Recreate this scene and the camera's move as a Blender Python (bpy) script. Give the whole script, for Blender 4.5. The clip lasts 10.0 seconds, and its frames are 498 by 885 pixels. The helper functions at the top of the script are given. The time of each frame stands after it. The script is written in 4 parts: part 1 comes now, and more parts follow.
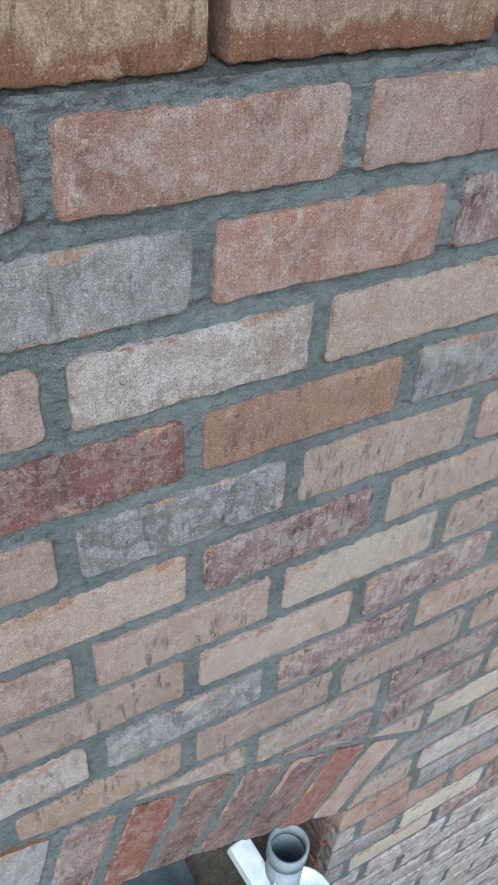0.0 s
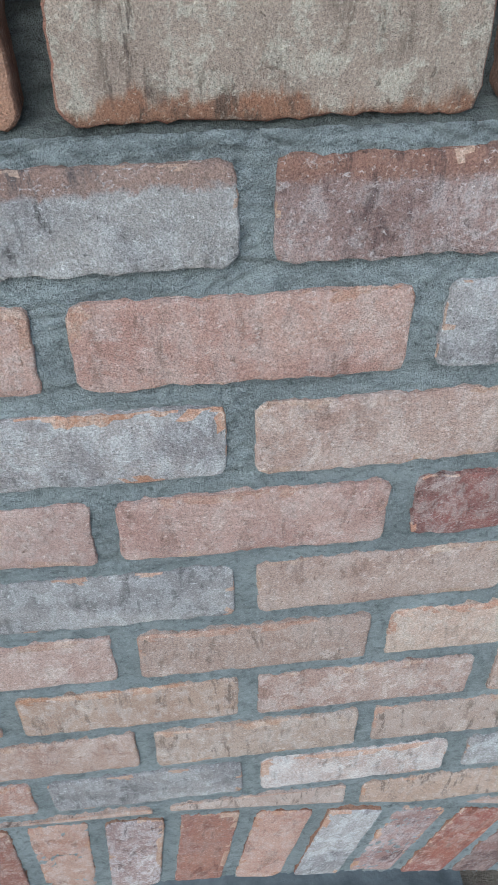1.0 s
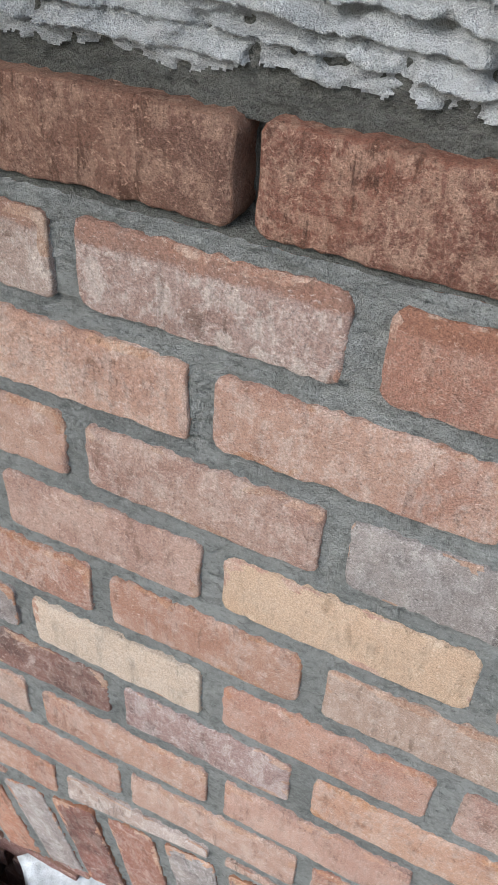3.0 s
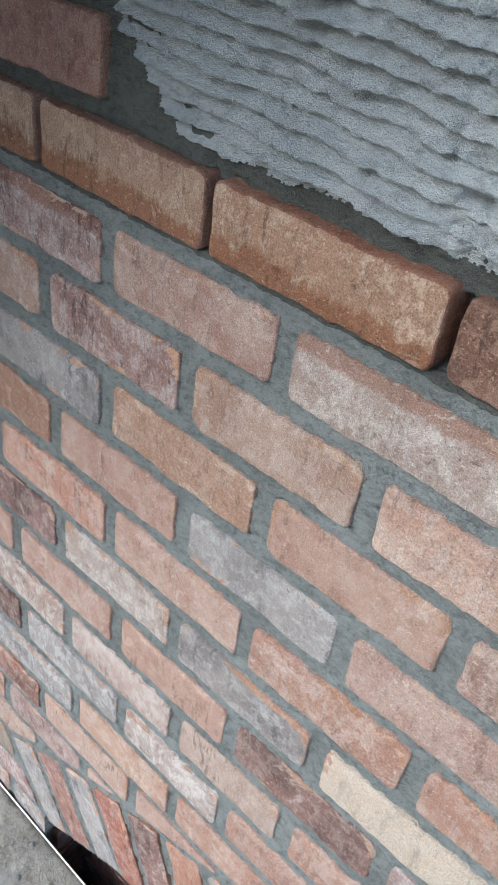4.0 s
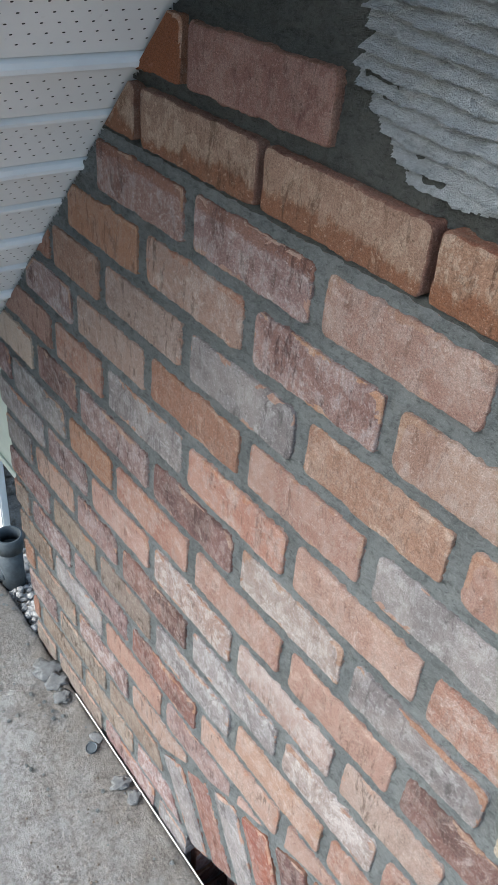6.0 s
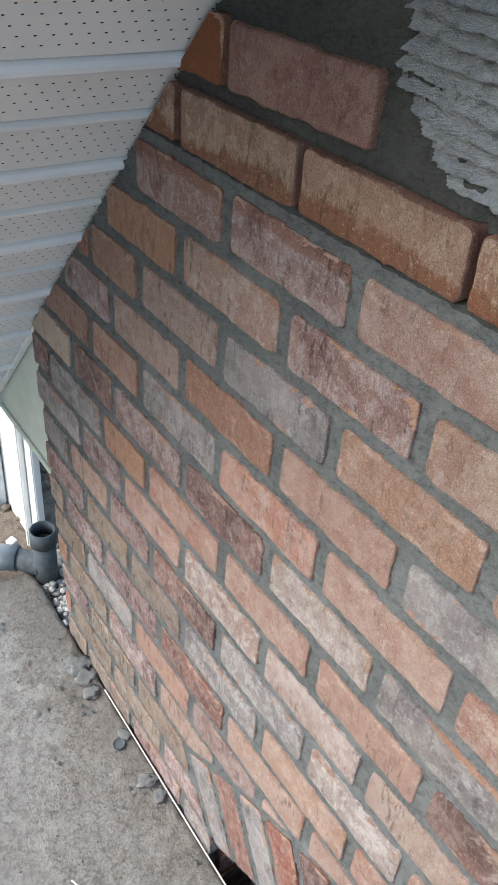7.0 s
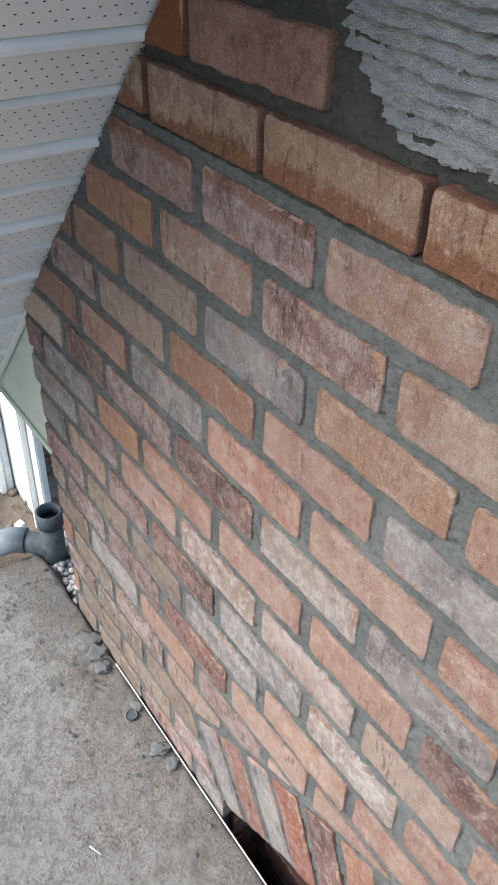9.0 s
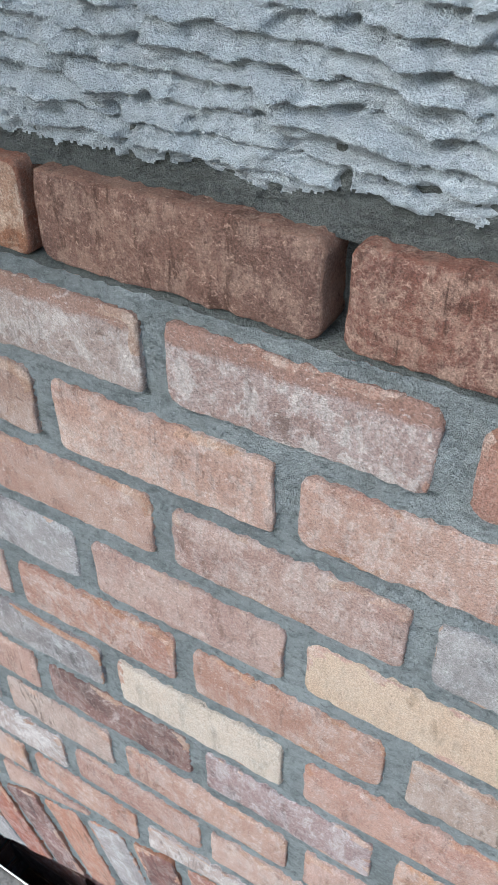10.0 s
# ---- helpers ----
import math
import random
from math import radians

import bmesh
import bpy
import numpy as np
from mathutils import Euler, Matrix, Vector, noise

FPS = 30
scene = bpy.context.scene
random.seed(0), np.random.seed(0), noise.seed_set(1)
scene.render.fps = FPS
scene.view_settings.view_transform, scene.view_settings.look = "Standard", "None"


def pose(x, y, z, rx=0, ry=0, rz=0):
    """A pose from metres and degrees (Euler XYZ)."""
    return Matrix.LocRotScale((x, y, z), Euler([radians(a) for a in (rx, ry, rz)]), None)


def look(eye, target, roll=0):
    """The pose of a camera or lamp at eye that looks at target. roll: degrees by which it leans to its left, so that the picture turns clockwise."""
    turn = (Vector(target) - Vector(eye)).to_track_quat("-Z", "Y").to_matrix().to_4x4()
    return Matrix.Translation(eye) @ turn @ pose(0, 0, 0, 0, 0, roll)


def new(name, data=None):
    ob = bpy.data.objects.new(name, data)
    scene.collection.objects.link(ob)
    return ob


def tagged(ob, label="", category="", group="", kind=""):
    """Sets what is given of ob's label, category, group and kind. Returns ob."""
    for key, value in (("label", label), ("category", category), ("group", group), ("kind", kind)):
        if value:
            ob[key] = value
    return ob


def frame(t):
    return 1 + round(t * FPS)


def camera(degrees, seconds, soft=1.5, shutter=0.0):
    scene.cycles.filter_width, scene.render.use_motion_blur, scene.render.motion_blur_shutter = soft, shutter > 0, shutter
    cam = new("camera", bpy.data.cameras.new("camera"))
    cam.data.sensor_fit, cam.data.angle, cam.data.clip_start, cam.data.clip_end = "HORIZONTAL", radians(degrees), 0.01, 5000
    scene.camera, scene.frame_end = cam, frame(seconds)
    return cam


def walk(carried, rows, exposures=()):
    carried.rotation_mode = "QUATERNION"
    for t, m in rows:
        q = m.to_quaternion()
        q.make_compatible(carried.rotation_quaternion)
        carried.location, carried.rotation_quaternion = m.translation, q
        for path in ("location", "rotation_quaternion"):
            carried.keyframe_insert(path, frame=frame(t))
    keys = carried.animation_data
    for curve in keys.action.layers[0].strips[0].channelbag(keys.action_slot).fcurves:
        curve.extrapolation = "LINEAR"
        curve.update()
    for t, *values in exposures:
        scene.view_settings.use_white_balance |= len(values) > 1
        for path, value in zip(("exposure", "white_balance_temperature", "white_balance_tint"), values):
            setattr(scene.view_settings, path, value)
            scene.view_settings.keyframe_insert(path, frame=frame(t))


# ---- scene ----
cam = camera(33.9, 10.0, soft=1.0)
PATH = [
    (0, (0.194, -0.419, 0.142), (1.012, 0.874, -1.146), 4.6),
    (0.3, (0.105, -0.361, 0.152), (0.561, 1.009, -1.232), 2.7),
    (0.5, (0.076, -0.374, 0.153), (0.366, 1.075, -1.195), 0.9),
    (1, (0.052, -0.371, 0.152), (0.232, 1.094, -1.198), 0.4),
    (1.2, (0.019, -0.366, 0.156), (0.086, 1.113, -1.189), 0.6),
    (1.5, (-0.053, -0.348, 0.162), (-0.146, 1.137, -1.174), -1.0),
    (2, (-0.124, -0.344, 0.174), (-0.42, 1.145, -1.128), -0.8),
    (2.5, (-0.172, -0.342, 0.187), (-0.647, 1.127, -1.084), -0.4),
    (3, (-0.221, -0.357, 0.19), (-0.848, 1.065, -1.069), 3.7),
    (3.2, (-0.284, -0.37, 0.202), (-1.059, 0.984, -1.05), 5.8),
    (4.3, (-0.412, -0.417, 0.271), (-1.41, 0.847, -0.916), 8.9),
    (4.5, (-0.412, -0.422, 0.271), (-1.425, 0.835, -0.91), 8.6),
    (5, (-0.411, -0.429, 0.268), (-1.458, 0.806, -0.905), 7.8),
    (5.5, (-0.43, -0.443, 0.265), (-1.582, 0.684, -0.919), 5.9),
    (5.7, (-0.441, -0.447, 0.269), (-1.634, 0.639, -0.913), 5.7),
    (7, (-0.447, -0.441, 0.269), (-1.732, 0.531, -0.916), 5.2),
    (7.5, (-0.441, -0.439, 0.264), (-1.746, 0.486, -0.936), 4.3),
    (8, (-0.432, -0.445, 0.27), (-1.749, 0.449, -0.942), 3.4),
    (8.5, (-0.421, -0.44, 0.271), (-1.731, 0.454, -0.948), 3.4),
    (9, (-0.406, -0.43, 0.269), (-1.685, 0.502, -0.954), 2.0),
    (9.5, (-0.313, -0.366, 0.233), (-1.358, 0.845, -0.967), 2.8),
    (10, (-0.241, -0.328, 0.232), (-1.049, 1.009, -1.017), -0.2),
]
walk(cam, [(t, look(eye, target, roll)) for t, eye, target, roll in PATH], [(0.0, 0.72, 5000, 0), (0.5, 0.92, 4930, 0), (1.0, 1.02, 4930, 0), (1.4, 1.12, 5150, 3), (2.2, 1.14, 5750, 10), (3.2, 1.16, 5700, 9), (4.3, 1.45, 5250, 4), (5.5, 1.38, 5300, 5), (6.8, 1.29, 5700, 8), (9.0, 1.28, 5700, 8), (9.5, 1.45, 5100, 3), (10.0, 1.34, 5150, 4)])


# ---------------------------------------------------------------- light
world = bpy.data.worlds.new("sky")
scene.world = world
world.use_nodes = True
wn = world.node_tree.nodes
sky = wn.new("ShaderNodeTexSky")
sky.sky_type, sky.sun_disc = "NISHITA", False
SUN_EL, SUN_AZ = 40.0, 204.0
sky.sun_elevation, sky.sun_rotation = radians(SUN_EL), radians(SUN_AZ)
sky.dust_density, sky.air_density = 4.0, 1.6
wn["Background"].inputs["Strength"].default_value = 0.14
world.node_tree.links.new(sky.outputs[0], wn["Background"].inputs["Color"])
sun_data = bpy.data.lights.new("sun", "SUN")
sun_data.energy, sun_data.angle, sun_data.color = 1.55, radians(45), (1.0, 0.965, 0.92)
sun = new("sun", sun_data)
az, el = radians(SUN_AZ), radians(SUN_EL)
sun.matrix_world = look((math.sin(az) * math.cos(el) * 5, math.cos(az) * math.cos(el) * 5, math.sin(el) * 5), (0, 0, 0))


# ---------------------------------------------------------------- materials
def nodes_of(name, rough=0.9, metal=0.0):
    m = bpy.data.materials.new(name)
    m.use_nodes = True
    nt = m.node_tree
    b = nt.nodes["Principled BSDF"]
    b.inputs["Roughness"].default_value = rough
    b.inputs["Metallic"].default_value = metal
    b.inputs["Specular IOR Level"].default_value = 0.25
    return m, nt, b


def node(nt, kind, **values):
    n = nt.nodes.new(kind)
    for k, v in values.items():
        n.inputs[k].default_value = v
    return n


def math_node(nt, op, a, b=None, c=None):
    n = nt.nodes.new("ShaderNodeMath")
    n.operation = op
    for i, v in enumerate((a, b, c)):
        if v is None:
            continue
        if isinstance(v, (int, float)):
            n.inputs[i].default_value = v
        else:
            nt.links.new(v, n.inputs[i])
    return n.outputs[0]


def noise_node(nt, vec, scale, detail=4.0, rough=0.6, dist=0.0):
    n = node(nt, "ShaderNodeTexNoise", Scale=scale, Detail=detail, Roughness=rough, Distortion=dist)
    nt.links.new(vec, n.inputs["Vector"])
    return n.outputs["Fac"]


def span(nt, v, lo, hi, a=0.0, b=1.0):
    n = node(nt, "ShaderNodeMapRange")
    n.inputs[1].default_value, n.inputs[2].default_value = lo, hi
    n.inputs[3].default_value, n.inputs[4].default_value = a, b
    nt.links.new(v, n.inputs[0])
    return n.outputs[0]


def blend(nt, fac, a, b, mode="MIX"):
    n = nt.nodes.new("ShaderNodeMix")
    n.data_type, n.blend_type = "RGBA", mode
    for i, v in ((0, fac), (6, a), (7, b)):
        if isinstance(v, (int, float)):
            n.inputs[i].default_value = v
        elif isinstance(v, tuple):
            n.inputs[i].default_value = (*v, 1)
        else:
            nt.links.new(v, n.inputs[i])
    return n.outputs[2]


def relief(nt, b, height, distance, strength=1.0, under=None):
    n = node(nt, "ShaderNodeBump", Strength=strength, Distance=distance)
    nt.links.new(height, n.inputs["Height"])
    if under is not None:
        nt.links.new(under, n.inputs["Normal"])
    nt.links.new(n.outputs[0], b.inputs["Normal"])
    return n.outputs[0]


def place_vec(nt, own=True, stretch=(1, 1, 1)):
    """Object coordinates, shifted piece by piece, and stretched."""
    tc = nt.nodes.new("ShaderNodeTexCoord")
    out = tc.outputs["Object"]
    if own:
        info = nt.nodes.new("ShaderNodeObjectInfo")
        add = nt.nodes.new("ShaderNodeVectorMath")
        add.operation = "MULTIPLY_ADD"
        nt.links.new(info.outputs["Random"], add.inputs[0])
        add.inputs[1].default_value = (37.0, 91.0, 53.0)
        nt.links.new(out, add.inputs[2])
        out = add.outputs[0]
    if stretch != (1, 1, 1):
        s = nt.nodes.new("ShaderNodeVectorMath")
        s.operation = "MULTIPLY"
        nt.links.new(out, s.inputs[0])
        s.inputs[1].default_value = stretch
        out = s.outputs[0]
    return out


def brick_material(name, base, alt, haze, haze_amount, dark_amount, strip=False, dip=None):
    """Old reclaimed clay: two fired tones, mortar haze dragged over it, dark smudges, pits and a sandy grain."""
    m, nt, b = nodes_of(name, 0.93)
    v = place_vec(nt)
    streak = place_vec(nt, True, (1.0, 1.0, 0.25))
    big = noise_node(nt, v, 15, 3, 0.6, 0.6)
    mid = noise_node(nt, v, 55, 8, 0.72, 0.3)
    drag = noise_node(nt, streak, 110, 6, 0.72, 0.4)
    fine = noise_node(nt, v, 330, 5, 0.75)
    grain = noise_node(nt, v, 800, 4, 0.75)
    scribble = span(nt, math_node(nt, "ABSOLUTE", math_node(nt, "SUBTRACT", noise_node(nt, v, 120, 5, 0.6, 1.2), 0.5)), 0.0, 0.028, 1.0, 0.0)
    col = blend(nt, span(nt, big, 0.40, 0.58), base, alt)
    rnd = nt.nodes.new("ShaderNodeObjectInfo").outputs["Random"]
    hsv = nt.nodes.new("ShaderNodeHueSaturation")
    nt.links.new(col, hsv.inputs["Color"])
    nt.links.new(span(nt, rnd, 0, 1, 0.85, 1.12), hsv.inputs["Value"])
    nt.links.new(span(nt, math_node(nt, "FRACT", math_node(nt, "MULTIPLY", rnd, 7.3)), 0, 1, 0.8, 1.08), hsv.inputs["Saturation"])
    nt.links.new(span(nt, math_node(nt, "FRACT", math_node(nt, "MULTIPLY", rnd, 17.9)), 0, 1, 0.492, 0.506), hsv.inputs["Hue"])
    col = hsv.outputs[0]
    amount = span(nt, math_node(nt, "FRACT", math_node(nt, "MULTIPLY", rnd, 29.1)), 0, 1, haze_amount * 0.65, haze_amount * 1.3)
    patch = span(nt, mid, 0.475, 0.535)
    rub = math_node(nt, "MULTIPLY", span(nt, fine, 0.44, 0.58), span(nt, big, 0.30, 0.55, 0.35, 1.0))
    hz = math_node(nt, "ADD", math_node(nt, "MULTIPLY", patch, 0.6), math_node(nt, "MULTIPLY", rub, 0.32))
    hz = math_node(nt, "MULTIPLY", hz, span(nt, drag, 0.40, 0.54, 0.2, 1.0))
    hz = math_node(nt, "ADD", hz, math_node(nt, "MULTIPLY", math_node(nt, "MULTIPLY", scribble, span(nt, big, 0.35, 0.55, 0.2, 1.0)), 0.42))
    hz = math_node(nt, "MINIMUM", math_node(nt, "MULTIPLY", hz, amount), 0.92)
    if strip:
        sep = nt.nodes.new("ShaderNodeSeparateXYZ")
        nt.links.new(nt.nodes.new("ShaderNodeTexCoord").outputs["Object"], sep.inputs[0])
        level = math_node(nt, "ADD", sep.outputs[2], math_node(nt, "MULTIPLY", math_node(nt, "SUBTRACT", mid, 0.5), 0.03))
        clean = span(nt, level, 0.014, 0.018)
        hz = math_node(nt, "MULTIPLY", hz, span(nt, clean, 0, 1, 1.0, 0.12))
        col = blend(nt, math_node(nt, "MULTIPLY", clean, 0.6), col, (0.25, 0.118, 0.072))
    if dip is not None:
        sep = nt.nodes.new("ShaderNodeSeparateXYZ")
        nt.links.new(nt.nodes.new("ShaderNodeTexCoord").outputs["Object"], sep.inputs[0])
        runs = noise_node(nt, place_vec(nt, True, (1.0, 1.0, 0.12)), 70, 5, 0.7)
        level = math_node(nt, "ADD", sep.outputs[2], math_node(nt, "MULTIPLY", math_node(nt, "SUBTRACT", runs, 0.5), 0.034))
        level = math_node(nt, "ADD", level, math_node(nt, "MULTIPLY", math_node(nt, "SUBTRACT", big, 0.5), 0.05))
        clean = span(nt, level, dip, dip - 0.006)
        hz = math_node(nt, "MULTIPLY", math_node(nt, "MAXIMUM", hz, 0.30), span(nt, clean, 0, 1, 1.0, 0.10))
        col = blend(nt, math_node(nt, "MULTIPLY", clean, 0.8), col, (0.23, 0.10, 0.05))
    col = blend(nt, hz, col, haze)
    dk = math_node(nt, "MULTIPLY", math_node(nt, "MULTIPLY", span(nt, drag, 0.51, 0.62), span(nt, big, 0.64, 0.42)), dark_amount)
    col = blend(nt, math_node(nt, "MINIMUM", dk, 0.85), col, tuple(c * 0.36 for c in base))
    scab = math_node(nt, "MULTIPLY", span(nt, noise_node(nt, v, 34, 7, 0.7, 0.8), 0.60, 0.64), span(nt, fine, 0.35, 0.5))
    col = blend(nt, math_node(nt, "MULTIPLY", scab, 0.36), col, tuple(min(0.68, c * 1.22) for c in haze))
    fleck = span(nt, noise_node(nt, place_vec(nt, True, (0.7, 1.0, 1.0)), 380, 4, 0.7, 0.8), 0.58, 0.66)
    col = blend(nt, math_node(nt, "MULTIPLY", fleck, 0.5), col, tuple(min(0.68, c * 1.2) for c in haze))
    pits = span(nt, fine, 0.60, 0.68)
    col = blend(nt, math_node(nt, "MULTIPLY", pits, 0.7), col, tuple(c * 0.36 for c in base))
    hollow = span(nt, noise_node(nt, v, 150, 4, 0.6, 0.6), 0.66, 0.70)
    col = blend(nt, math_node(nt, "MULTIPLY", hollow, 0.6), col, tuple(c * 0.42 for c in base))
    col = blend(nt, 0.42, col, math_tint(nt, span(nt, grain, 0.32, 0.68)), "OVERLAY")
    nt.links.new(col, b.inputs["Base Color"])
    n1 = relief(nt, b, mid, 0.007, 0.9)
    h = math_node(nt, "SUBTRACT", fine, math_node(nt, "MULTIPLY", math_node(nt, "MAXIMUM", pits, hollow), 0.5))
    n2 = relief(nt, b, h, 0.0045, 1.0, n1)
    relief(nt, b, grain, 0.0012, 0.9, n2)
    return m


def math_tint(nt, v):
    n = nt.nodes.new("ShaderNodeCombineColor")
    for i in range(3):
        nt.links.new(v, n.inputs[i])
    return n.outputs[0]


BRICK = {
    "p": brick_material("brick_salmon", (0.345, 0.195, 0.145), (0.40, 0.25, 0.19), (0.54, 0.45, 0.40), 0.62, 0.5),
    "o": brick_material("brick_orange", (0.34, 0.19, 0.132), (0.31, 0.165, 0.112), (0.50, 0.39, 0.32), 0.45, 0.6),
    "r": brick_material("brick_red", (0.15, 0.078, 0.064), (0.215, 0.10, 0.08), (0.50, 0.42, 0.38), 0.5, 0.6),
    "v": brick_material("brick_mauve", (0.205, 0.118, 0.104), (0.28, 0.175, 0.152), (0.55, 0.49, 0.47), 0.75, 0.8),
    "g": brick_material("brick_grey", (0.215, 0.188, 0.182), (0.29, 0.25, 0.232), (0.52, 0.495, 0.485), 0.7, 0.6),
    "t": brick_material("brick_tan", (0.38, 0.265, 0.205), (0.34, 0.225, 0.17), (0.54, 0.46, 0.41), 0.62, 0.9),
    "w": brick_material("brick_pale", (0.37, 0.265, 0.22), (0.41, 0.32, 0.28), (0.60, 0.55, 0.52), 0.95, 0.6),
    "c": brick_material("brick_cream", (0.49, 0.395, 0.305), (0.51, 0.405, 0.31), (0.58, 0.52, 0.45), 0.5, 0.4),
    "y": brick_material("brick_yellow", (0.44, 0.30, 0.175), (0.46, 0.325, 0.20), (0.54, 0.45, 0.36), 0.3, 0.35),
    "b": brick_material("brick_brown", (0.16, 0.073, 0.047), (0.23, 0.105, 0.062), (0.40, 0.28, 0.21), 0.45, 0.9),
    "n": brick_material("brick_smooth_orange", (0.35, 0.18, 0.115), (0.37, 0.195, 0.125), (0.44, 0.29, 0.22), 0.15, 0.2),
    "d": brick_material("brick_dark_orange", (0.22, 0.085, 0.045), (0.24, 0.095, 0.05), (0.30, 0.15, 0.1), 0.1, 0.15),
    "k": brick_material("brick_tawny", (0.33, 0.185, 0.11), (0.24, 0.115, 0.068), (0.50, 0.39, 0.30), 0.75, 0.9),
    "a": brick_material("brick_arch_red", (0.27, 0.115, 0.075), (0.23, 0.092, 0.065), (0.50, 0.40, 0.35), 0.5, 0.6),
}
EDGE = brick_material("chipped_bright_edge", (0.40, 0.225, 0.15), (0.33, 0.175, 0.11), (0.56, 0.45, 0.37), 0.7, 0.3)
# Side clay, darkened for stain and for the shade inside open joints.
ARRIS = brick_material("darkened_fired_edge", (0.21, 0.095, 0.058), (0.26, 0.125, 0.078), (0.38, 0.27, 0.2), 0.35, 0.7)
BRICK["q"] = brick_material("brick_drab", (0.22, 0.16, 0.12), (0.26, 0.20, 0.155), (0.43, 0.38, 0.33), 0.75, 0.9)
BRICK["e"] = brick_material("brick_peach", (0.45, 0.325, 0.25), (0.46, 0.345, 0.265), (0.55, 0.47, 0.41), 0.5, 0.4)
DIPPED = {
    "k": brick_material("brick_tawny_dipped", (0.30, 0.165, 0.10), (0.25, 0.13, 0.075), (0.50, 0.37, 0.275), 1.25, 0.7, dip=-0.008),
    "b": brick_material("brick_brown_dipped", (0.19, 0.088, 0.056), (0.14, 0.064, 0.044), (0.46, 0.31, 0.23), 0.75, 0.9),
    "q": brick_material("brick_drab_dipped", (0.22, 0.15, 0.11), (0.25, 0.175, 0.13), (0.46, 0.40, 0.32), 0.85, 0.8, dip=-0.016),
    "a": brick_material("brick_mauve_brown", (0.22, 0.105, 0.078), (0.27, 0.135, 0.098), (0.42, 0.30, 0.25), 0.5, 0.5),
}
STRIPED = {
    "v": brick_material("brick_mauve_clean_top", (0.21, 0.118, 0.10), (0.28, 0.165, 0.14), (0.55, 0.49, 0.46), 0.75, 0.7, True),
    "w": brick_material("brick_pale_clean_top", (0.33, 0.215, 0.17), (0.38, 0.27, 0.225), (0.56, 0.50, 0.46), 0.9, 0.6, True),
    "o": brick_material("brick_orange_clean_top", (0.36, 0.185, 0.115), (0.33, 0.165, 0.105), (0.50, 0.38, 0.31), 0.5, 0.4, True),
    "g": brick_material("brick_grey_clean_top", (0.225, 0.195, 0.185), (0.30, 0.255, 0.23), (0.54, 0.51, 0.50), 0.8, 0.9, True),
    "r": brick_material("brick_red_clean_top", (0.17, 0.078, 0.068), (0.23, 0.105, 0.088), (0.48, 0.40, 0.38), 0.55, 0.6, True),
}


def mortar_material(name, dark, light, grit=1.0):
    m, nt, b = nodes_of(name, 0.95)
    v = place_vec(nt, False)
    big = noise_node(nt, v, 9, 4, 0.6)
    mid = noise_node(nt, v, 90, 5, 0.7)
    fine = noise_node(nt, v, 700, 3, 0.7)
    col = blend(nt, span(nt, big, 0.35, 0.65), dark, light)
    # Dark flecks put crevice shade into the colour; pale ones, lit ridges.
    col = blend(nt, math_node(nt, "MULTIPLY", span(nt, mid, 0.5, 0.68), 0.6), col, tuple(c * 0.55 for c in dark))
    col = blend(nt, math_node(nt, "MULTIPLY", span(nt, fine, 0.5, 0.72), 0.45), col, tuple(min(1, c * 1.5) for c in light))
    sand = noise_node(nt, place_vec(nt, False, (0.5, 1.0, 1.3)), 300, 5, 0.75, 0.8)
    hole = span(nt, sand, 0.56, 0.66)
    col = blend(nt, math_node(nt, "MULTIPLY", hole, 0.6 * grit), col, tuple(c * 0.3 for c in dark))
    clod = noise_node(nt, place_vec(nt, False, (0.5, 1.0, 1.2)), 150, 6, 0.75, 0.8)
    col = blend(nt, math_node(nt, "MULTIPLY", span(nt, clod, 0.50, 0.64), 0.5 * grit), col, tuple(c * 0.4 for c in dark))
    col = blend(nt, math_node(nt, "MULTIPLY", span(nt, sand, 0.42, 0.34), 0.4), col, tuple(min(1, c * 1.35) for c in light))
    nt.links.new(col, b.inputs["Base Color"])
    n1 = relief(nt, b, mid, 0.013, 1.0)
    n2 = relief(nt, b, math_node(nt, "SUBTRACT", sand, math_node(nt, "ADD", hole, clod)), 0.008 * grit, 1.0, n1)
    relief(nt, b, fine, 0.0045, 1.0, n2)
    return m


MORTAR = mortar_material("fresh_mortar", (0.205, 0.216, 0.211), (0.305, 0.318, 0.311))
WET = mortar_material("damp_mortar", (0.10, 0.102, 0.092), (0.145, 0.147, 0.135))
COAT = mortar_material("scratch_coat", (0.42, 0.44, 0.45), (0.50, 0.52, 0.53), 0.55)


def plain(name, colour, rough=0.5, metal=0.0, vary=0.15, scale=40, bump=0.0006):
    m, nt, b = nodes_of(name, rough, metal)
    v = place_vec(nt)
    a = noise_node(nt, v, scale, 5, 0.65)
    c = noise_node(nt, v, scale * 7, 3, 0.6)
    col = blend(nt, span(nt, a, 0.35, 0.68), colour, tuple(x * (1 - vary * 2) for x in colour))
    col = blend(nt, math_node(nt, "MULTIPLY", span(nt, c, 0.55, 0.75), vary), col, tuple(x * 0.4 for x in colour))
    nt.links.new(col, b.inputs["Base Color"])
    nt.links.new(span(nt, a, 0.3, 0.7, max(0.05, rough - 0.12), min(1, rough + 0.15)), b.inputs["Roughness"])
    relief(nt, b, c, bump, 0.6)
    return m


